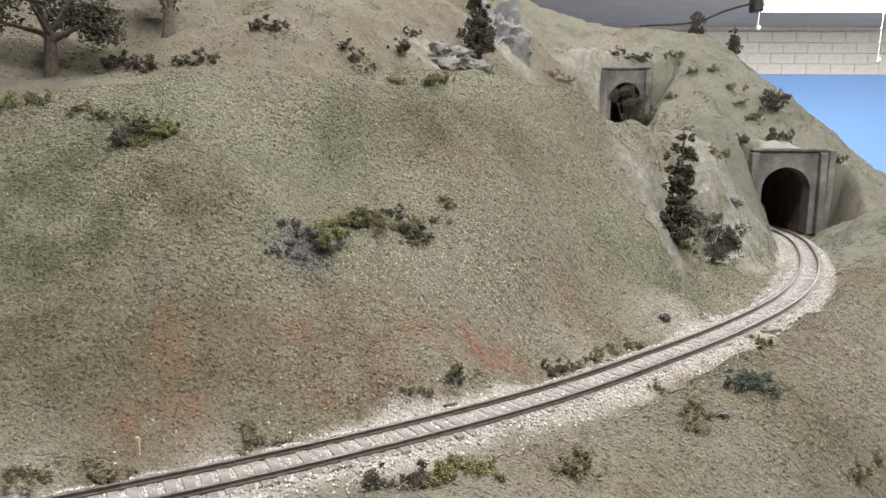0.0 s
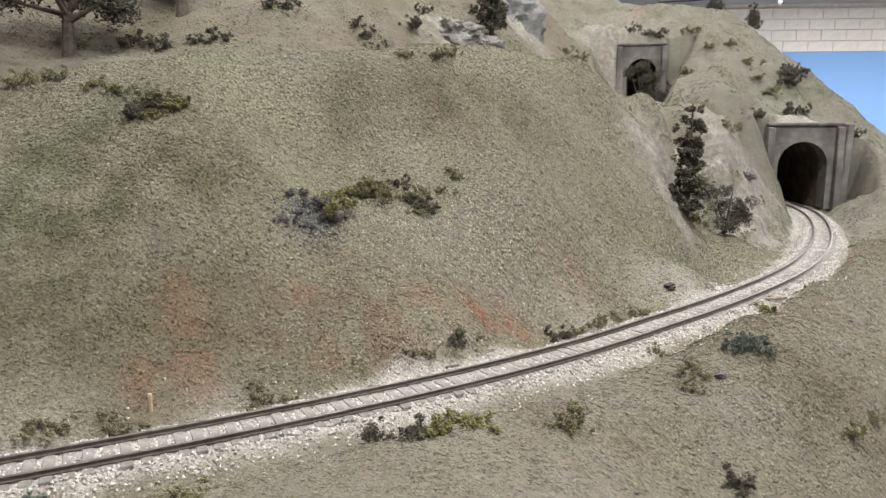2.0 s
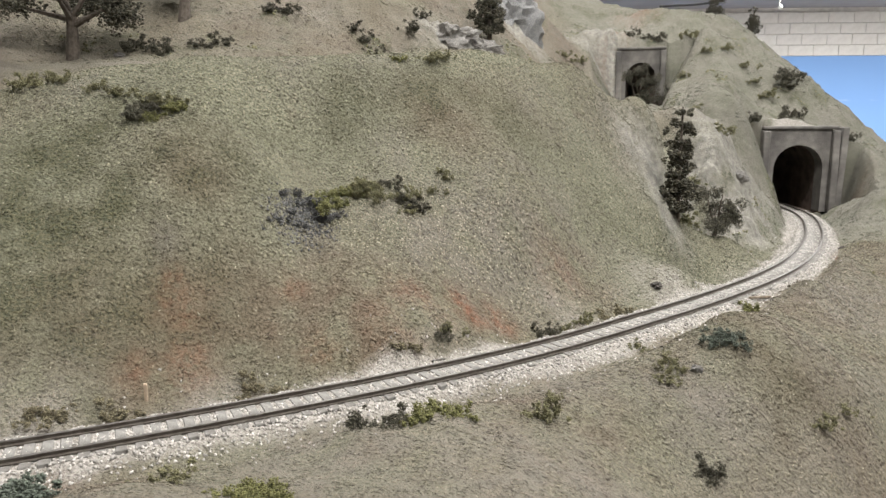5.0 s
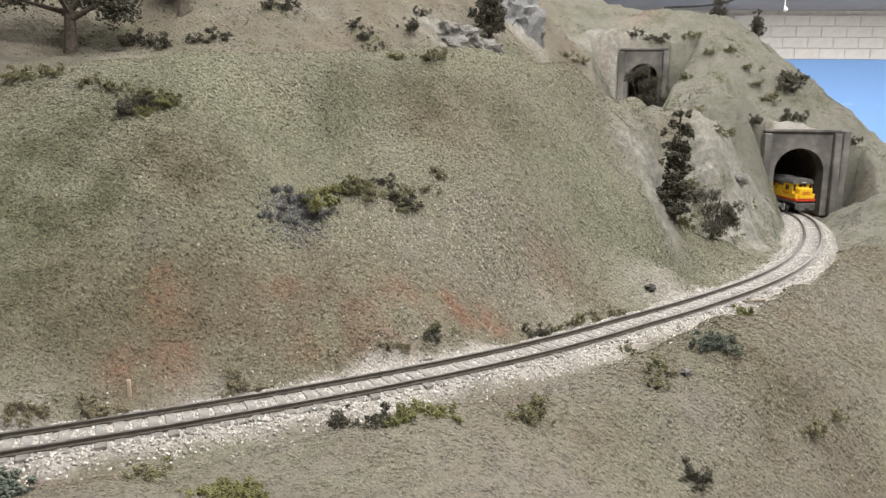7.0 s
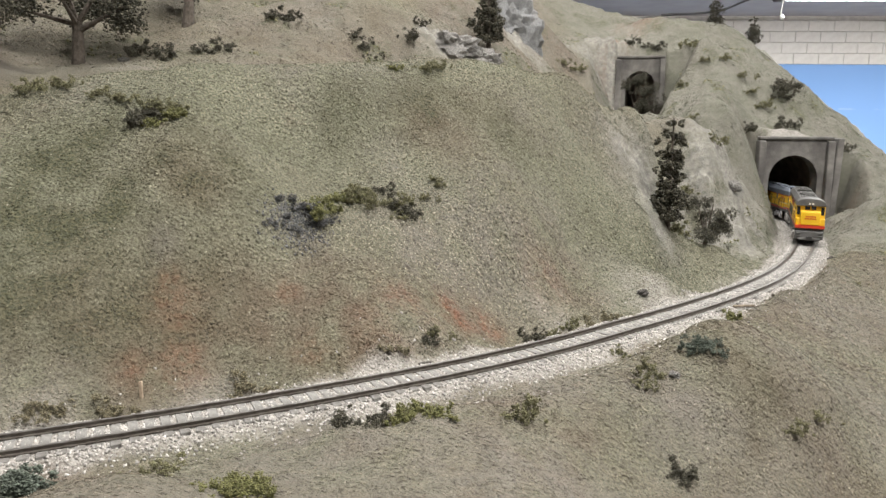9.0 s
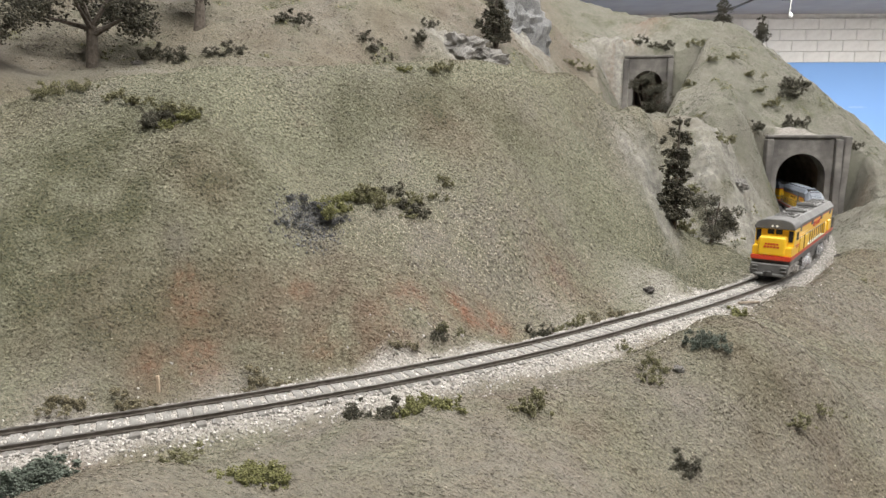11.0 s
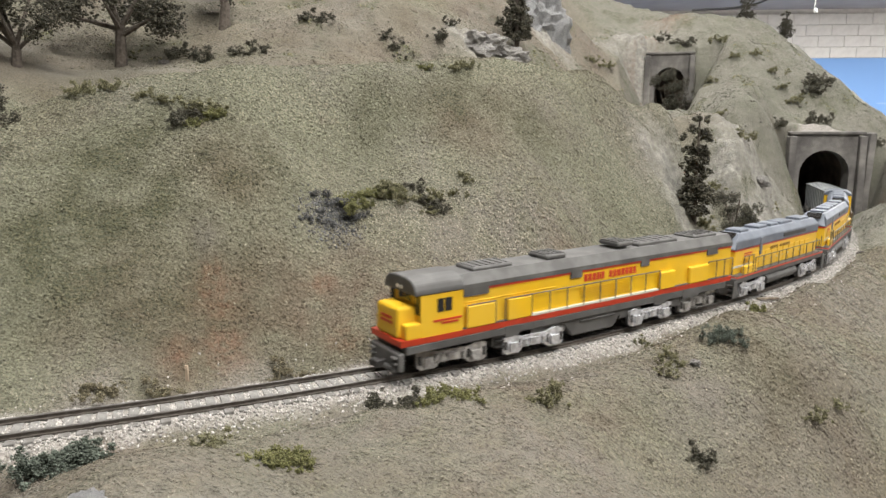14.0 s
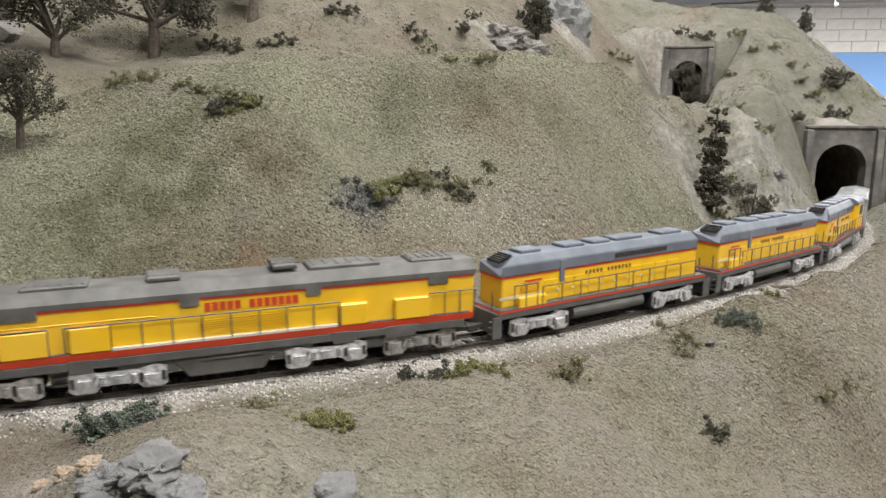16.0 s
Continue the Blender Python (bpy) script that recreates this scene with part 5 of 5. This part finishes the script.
        bm = bmesh.new()
        for z in (0.0085, 0.0120, 0.0155):
            box(bm, (X(0.249), s * 0.0163, z), (0.0065, 0.0030, 0.0008))
        part("step", bm, BLACK, e)
        for q0, q1 in ((0.70, 0.742), (0.80, 0.862), (0.262, 0.30)):
            bm = bmesh.new()
            box(bm, ((X(q0) + X(q1)) / 2, s * 0.0166, 0.0168), (X(q0) - X(q1), 0.0016, 0.0072))
            bevel(bm, 0.0004)
            part("skirt_panel", bm, GREY, e)
        bm = bmesh.new()
        rod(bm, (X(0.575), s * 0.0158, 0.0130), (X(0.47), s * 0.0158, 0.0130), 0.0007, n=6)
        part("side_pipe", bm, GREY, e)
        bm = bmesh.new()
        rod(bm, (X(0.40), s * 0.0150, 0.0385), (X(0.17), s * 0.0150, 0.0385), 0.00035, n=5)
        part("grab_rail", bm, YELLOW, e)
    bm = bmesh.new()
    for y in (-0.0036, 0.0036):
        box(bm, (X(0.0655), y, 0.0445), (0.0008, 0.0058, 0.0044))
    for y in (-0.0142, 0.0142):
        box(bm, (X(0.0655), y, 0.0410), (0.0008, 0.0040, 0.0100))
    part("windscreen", bm, GLASS, e)
    bm = bmesh.new()
    for y in (-0.002, 0.002):
        rod(bm, (X(0.0655), y, 0.0500), (X(0.0530), y, 0.0500), 0.0011, n=10)
    part("headlight", bm, HEADLIGHT, e)
    bm = bmesh.new()
    for z, w in ((0.0345, 0.0125), (0.0318, 0.0140)):
        for i in range(5):
            box(bm, (X(0.0258), (i - 2) * w / 5, z), (0.0006, w / 6.5, 0.0016))
    part("nose_marking", bm, RED, e, "two rows of plain red bars")
    bm = bmesh.new()
    box(bm, (X(0.026), 0, 0.0112), (0.004, 0.0335, 0.0105))
    box(bm, (X(0.022), 0, 0.0066), (0.005, 0.0270, 0.0030))
    for s in (-1, 1):
        box(bm, (X(0.020), s * 0.0125, 0.0105), (0.0045, 0.0055, 0.0012))
        box(bm, (X(0.020), s * 0.0125, 0.0138), (0.0045, 0.0055, 0.0012))
    bevel(bm, 0.0008)
    part("pilot", bm, GREY, e, "grey front pilot plate")
    bm = bmesh.new()
    extrude(bm, [(X(0.605), 0.0165), (X(0.575), 0.0040), (X(0.448), 0.0040), (X(0.415), 0.0165)], -0.0155, 0.0155, "y")
    bevel(bm, 0.0008)
    part("fuel_tank", bm, GREY, e)
    for q0, q1, z in ((0.20, 0.30, 0.0560), (0.39, 0.445, 0.0570), (0.60, 0.645, 0.0585), (0.665, 0.80, 0.0563), (0.86, 0.95, 0.0558)):
        bm = bmesh.new()
        box(bm, ((X(q0) + X(q1)) / 2, 0, z - 0.001), (X(q0) - X(q1), 0.019, 0.0030))
        bevel(bm, 0.0008)
        hatch = part("roof_hatch", bm, GREY, e)
        for i in range(6):
            bm = bmesh.new()
            box(bm, (X(q0 + (q1 - q0) * (i + 0.5) / 6), 0, z + 0.0006), (0.0012, 0.015, 0.0008))
            part("rib", bm, GREY, hatch)
    coupler(e, X(0.008), 1)
    coupler(e, X(0.992), -1)
    trucks = [truck(e, X(q), 0.047, SILVER if k in (1, 2) else SILVER_DULL) for k, q in enumerate((0.150, 0.338, 0.688, 0.872))]
    return e, trucks


bm = bmesh.new()
box(bm, (0, 0, 0), (0.0106, 0.0006, 0.0130))
bevel(bm, 0.00018)
DOOR = mesh_of("hood_door", bm, YELLOW)


def booster(cab=False):
    """A yellow hood unit on two trucks; cab: with a driver's cab at its rear end."""
    e = tagged(new("locomotive"), "short yellow model diesel locomotive with a rear cab" if cab else "short yellow model diesel booster locomotive with blue-grey roof", "locomotive", "locomotives")
    A = 0.094
    bm = bmesh.new()
    box(bm, (0, 0, 0.0168), (2 * A, 0.0330, 0.0042))
    bevel(bm, 0.0006)
    part("frame", bm, GREY, e, "dark grey frame")
    bm = bmesh.new()
    extrude(bm, [(-0.0167, 0.0186), (0.0167, 0.0186), (0.0167, 0.0198), (-0.0167, 0.0198)], -A + 0.001, A - 0.001)
    part("sill_stripe", bm, RED, e, "thin red sill stripe")
    bm = bmesh.new()
    box(bm, (0, 0, 0.0201), (2 * A - 0.003, 0.0330, 0.0006))
    part("deck", bm, GREY, e, "dark grey walkway deck")
    bm = bmesh.new()
    extrude(bm, [(-0.0115, 0.0196), (0.0115, 0.0196), (0.0115, 0.0392), (-0.0115, 0.0392)], -A + 0.006, A - 0.006)
    bevel(bm, 0.0014, 2)
    part("hood", bm, YELLOW, e)
    bm = bmesh.new()
    extrude(bm, [(-0.0118, 0.0383), (0.0118, 0.0383), (0.0118, 0.0393), (-0.0118, 0.0393)], -A + 0.0055, A - 0.0055)
    part("eave_stripe", bm, RED, e, "thin red stripe under the roof")
    bm = bmesh.new()
    extrude(bm, [(-0.0121, 0.0393), (0.0121, 0.0393), (0.0121, 0.0462), (0.0082, 0.0512), (-0.0082, 0.0512), (-0.0121, 0.0462)], -A + 0.0055, A - 0.0055)
    for v in bm.verts:
        if v.co.z > 0.048:
            v.co.x -= 0.0125 if v.co.x > 0 else -0.003
    bevel(bm, 0.0006)
    part("roof", bm, BLUEGREY, e, "blue-grey roof with sloped edges")
    bm = bmesh.new()
    for i in range(5):
        box(bm, (A - 0.0080 - 0.0020 * i, 0, 0.0478 + 0.00072 * i), (0.0011, 0.0130, 0.0020))
    part("roof_louvre", bm, BLACK, e, "dark louvres in the sloped roof end")
    for x, ln in ((0.062, 0.016), (0.026, 0.018), (0.002, 0.016), (-0.024, 0.026), (-0.066, 0.022)):
        bm = bmesh.new()
        box(bm, (x, 0, 0.0518), (ln, 0.0125, 0.0030))
        bevel(bm, 0.0006)
        rod(bm, (x, 0, 0.0526), (x, 0, 0.0534), 0.0052, n=16)
        part("roof_vent", bm, BLUEGREY, e)
    for s in (-1, 1):
        railing(e, -A + 0.012, A - 0.034, 10, s * 0.0163, 0.0196, 0.0120, DARKRAIL)
        railing(e, A - 0.030, A - 0.012, 3, s * 0.0163, 0.0196, 0.0150, DARKRAIL)
        bars(e, 0.020, s * 0.01195, 0.0348, 13, 0.0016, 0.0026, 0.0017, LETTER, mid=5)
        bm = bmesh.new()
        box(bm, (A - 0.053, s * 0.0120, 0.0385), (0.0040, 0.0012, 0.0140))
        bevel(bm, 0.0003)
        part("hood_strip", bm, BLUEGREY, e)
        bm = bmesh.new()
        box(bm, (-0.03, s * 0.0122, 0.0432), (0.050, 0.0006, 0.0030))
        part("roof_screen", bm, BLACK, e, "dark screen in the roof side")
        bm = bmesh.new()
        box(bm, (A - 0.030, s * 0.0117, 0.0352), (0.013, 0.0003, 0.0011))
        box(bm, (A - 0.028, s * 0.0117, 0.0335), (0.013, 0.0003, 0.0008))
        part("wing_mark", bm, RED, e)
        bm = bmesh.new()
        box(bm, (0.02, s * 0.01165, 0.0262), (0.140, 0.0003, 0.0016))
        part("stripe", bm, STRIPE, e, "pale grey side stripe")
        for i in range(10):
            ob = new("hood_door", DOOR)
            ob.parent, ob.location = e, (0.050 - i * 0.0125, s * 0.01165, 0.0274)
        grille(e, A - 0.034, A - 0.020, s * 0.0119, 0.0285, 0.0335, 5, YELLOW)
        bm = bmesh.new()
        box(bm, (A - 0.027, s * 0.0145, 0.0230), (0.022, 0.0035, 0.0070))
        bevel(bm, 0.0006)
        part("battery_box", bm, YELLOW, e)
        for x in (-A - 0.001, A + 0.001):
            bm = bmesh.new()
            for z in (0.0062, 0.0098, 0.0134):
                box(bm, (x, s * 0.0140, z), (0.0060, 0.0050, 0.0009))
            box(bm, (x, s * 0.0165, 0.0105), (0.0066, 0.0008, 0.0130))
            part("step", bm, GREY, e)
        bm = bmesh.new()
        rod(bm, (-0.030, s * 0.0125, 0.0100), (0.034, s * 0.0125, 0.0100), 0.0044, n=14)
        part("air_tank", bm, GREY, e)
    for x in (-A, A):
        bm = bmesh.new()
        box(bm, (x, 0, 0.0120), (0.0016, 0.0300, 0.0135))
        bevel(bm, 0.0004)
        part("end_plate", bm, GREY, e)
        railing(e, x - 0.0001, x + 0.0001, 2, 0.010, 0.0190, 0.0120, DARKRAIL)
        railing(e, x - 0.0001, x + 0.0001, 2, -0.010, 0.0190, 0.0120, DARKRAIL)
    bm = bmesh.new()
    box(bm, (0.002, 0, 0.0115), (0.060, 0.020, 0.0070))
    bevel(bm, 0.0008)
    part("fuel_tank", bm, GREY, e)
    if cab:
        bm = bmesh.new()
        box(bm, (-A + 0.034, 0, 0.0330), (0.034, 0.0330, 0.0268))
        bevel(bm, 0.0008)
        part("cab", bm, YELLOW, e, "yellow driver's cab")
        bm = bmesh.new()
        extrude(bm, [(-0.0172, 0.0462), (0.0172, 0.0462), (0.0160, 0.0495), (0.0100, 0.0528), (-0.0100, 0.0528), (-0.0160, 0.0495)], -A + 0.016, -A + 0.052)
        bevel(bm, 0.0005)
        part("cab_roof", bm, BLUEGREY, e)
        for s in (-1, 1):
            bm = bmesh.new()
            box(bm, (-A + 0.032, s * 0.0166, 0.0395), (0.018, 0.0008, 0.0105))
            bevel(bm, 0.0003)
            part("side_window", bm, GLASS, e)
    coupler(e, A + 0.006, 1)
    coupler(e, -A - 0.006, -1)
    trucks = [truck(e, x, 0.044, SILVER) for x in (0.060, -0.060)]
    return e, trucks


def covered_car():
    """A pale grey ribbed covered freight car on two trucks."""
    e = tagged(new("freight_car"), "pale grey ribbed covered model freight car", "freight car")
    A = 0.094
    bm = bmesh.new()
    extrude(bm, [(-0.0165, 0.0110), (0.0165, 0.0110), (0.0165, 0.0455), (-0.0165, 0.0455)], -A, A)
    bevel(bm, 0.0006)
    part("body", bm, PALEGREY, e)
    bm = bmesh.new()
    extrude(bm, [(-0.0172, 0.0455), (0.0172, 0.0455), (0.0172, 0.0468), (0.0, 0.0500), (-0.0172, 0.0468)], -A - 0.001, A + 0.001)
    part("roof", bm, PALEGREY, e)
    for i in range(9):
        bm = bmesh.new()
        extrude(bm, [(-0.0174, 0.0466), (0.0174, 0.0466), (0.0174, 0.0474), (0.0, 0.0507), (-0.0174, 0.0474)], -A + 0.010 + i * 0.0212, -A + 0.013 + i * 0.0212)
        part("roof_rib", bm, PALEGREY, e)
    for s in (-1, 1):
        for i in range(12):
            bm = bmesh.new()
            box(bm, (-A + 0.006 + i * 0.0160, s * 0.0169, 0.0285), (0.0018, 0.0012, 0.0330))
            part("side_rib", bm, PALEGREY, e)
    bm = bmesh.new()
    box(bm, (A + 0.0006, 0.006, 0.040), (0.0008, 0.006, 0.0045))
    box(bm, (A + 0.0006, -0.006, 0.040), (0.0008, 0.006, 0.0045))
    part("end_opening", bm, BLACK, e)
    coupler(e, A + 0.006, 1)
    coupler(e, -A - 0.006, -1)
    return e, [truck(e, x, 0.036, SILVER_DULL) for x in (0.068, -0.068)]


lead = turbine_size_locomotive()
lead[0].scale = (0.95, 0.95, 0.985)
first = booster()
ob = copy_thing(first[0], pose(0, 0, 0))
second = (ob, [c for c in ob.children if c.name.startswith("truck")])
boosters = [first, second, booster(cab=True), covered_car()]


# ---- the train's run: place of the lead coupler along the line ----
def lead_at(t):
    """Metres along the line of the front coupler at t seconds."""
    if t < 6.5:
        return lead_at(6.5) + 0.1610 * (6.5 - t)
    u = t - 11.0
    return 1.43293 + u * (-0.15033 + u * (0.002214 + u * 0.0001524))


def seat(s_mid, base):
    """The pose of a unit whose two pivots lie base metres apart on the line, its front towards smaller s."""
    a, _ = along(s_mid - base / 2)
    b, _ = along(s_mid + base / 2)
    f = Vector(a - b)
    m = Vector((a + b) / 2)
    yaw = math.atan2(f.y, f.x)
    tilt = -math.atan2(f.z, math.hypot(f.x, f.y))
    return Matrix.Translation(m) @ Euler((0, tilt, yaw)).to_matrix().to_4x4(), yaw


def motions():
    times = [0.5 * i for i in range(33)]
    units = [(lead[0], lead[1], 0.147, 0.157)] + [(ob, tr, 0.2945 + 0.205 * (i + 0.5), 0.120) for i, (ob, tr) in enumerate(boosters)]
    for ob, trucks, back, base in units:
        rows, swing = [], [[] for _ in trucks]
        for t in times:
            s = lead_at(t) + back
            m, yaw = seat(s, base)
            rows.append((t, m))
            for n, tr in enumerate(trucks):
                k = ob.scale.x
                x = k * tr.location.x
                p, h = along(s - x)
                turn = math.atan2(-h[1], -h[0]) - yaw
                turn = (turn + math.pi) % (2 * math.pi) - math.pi
                local = m.inverted() @ Vector(p)
                swing[n].append((t, pose(x / k, local.y / k, 0, 0, 0, math.degrees(turn))))
        walk(ob, rows)
        for tr, r in zip(trucks, swing):
            walk(tr, r)


motions()
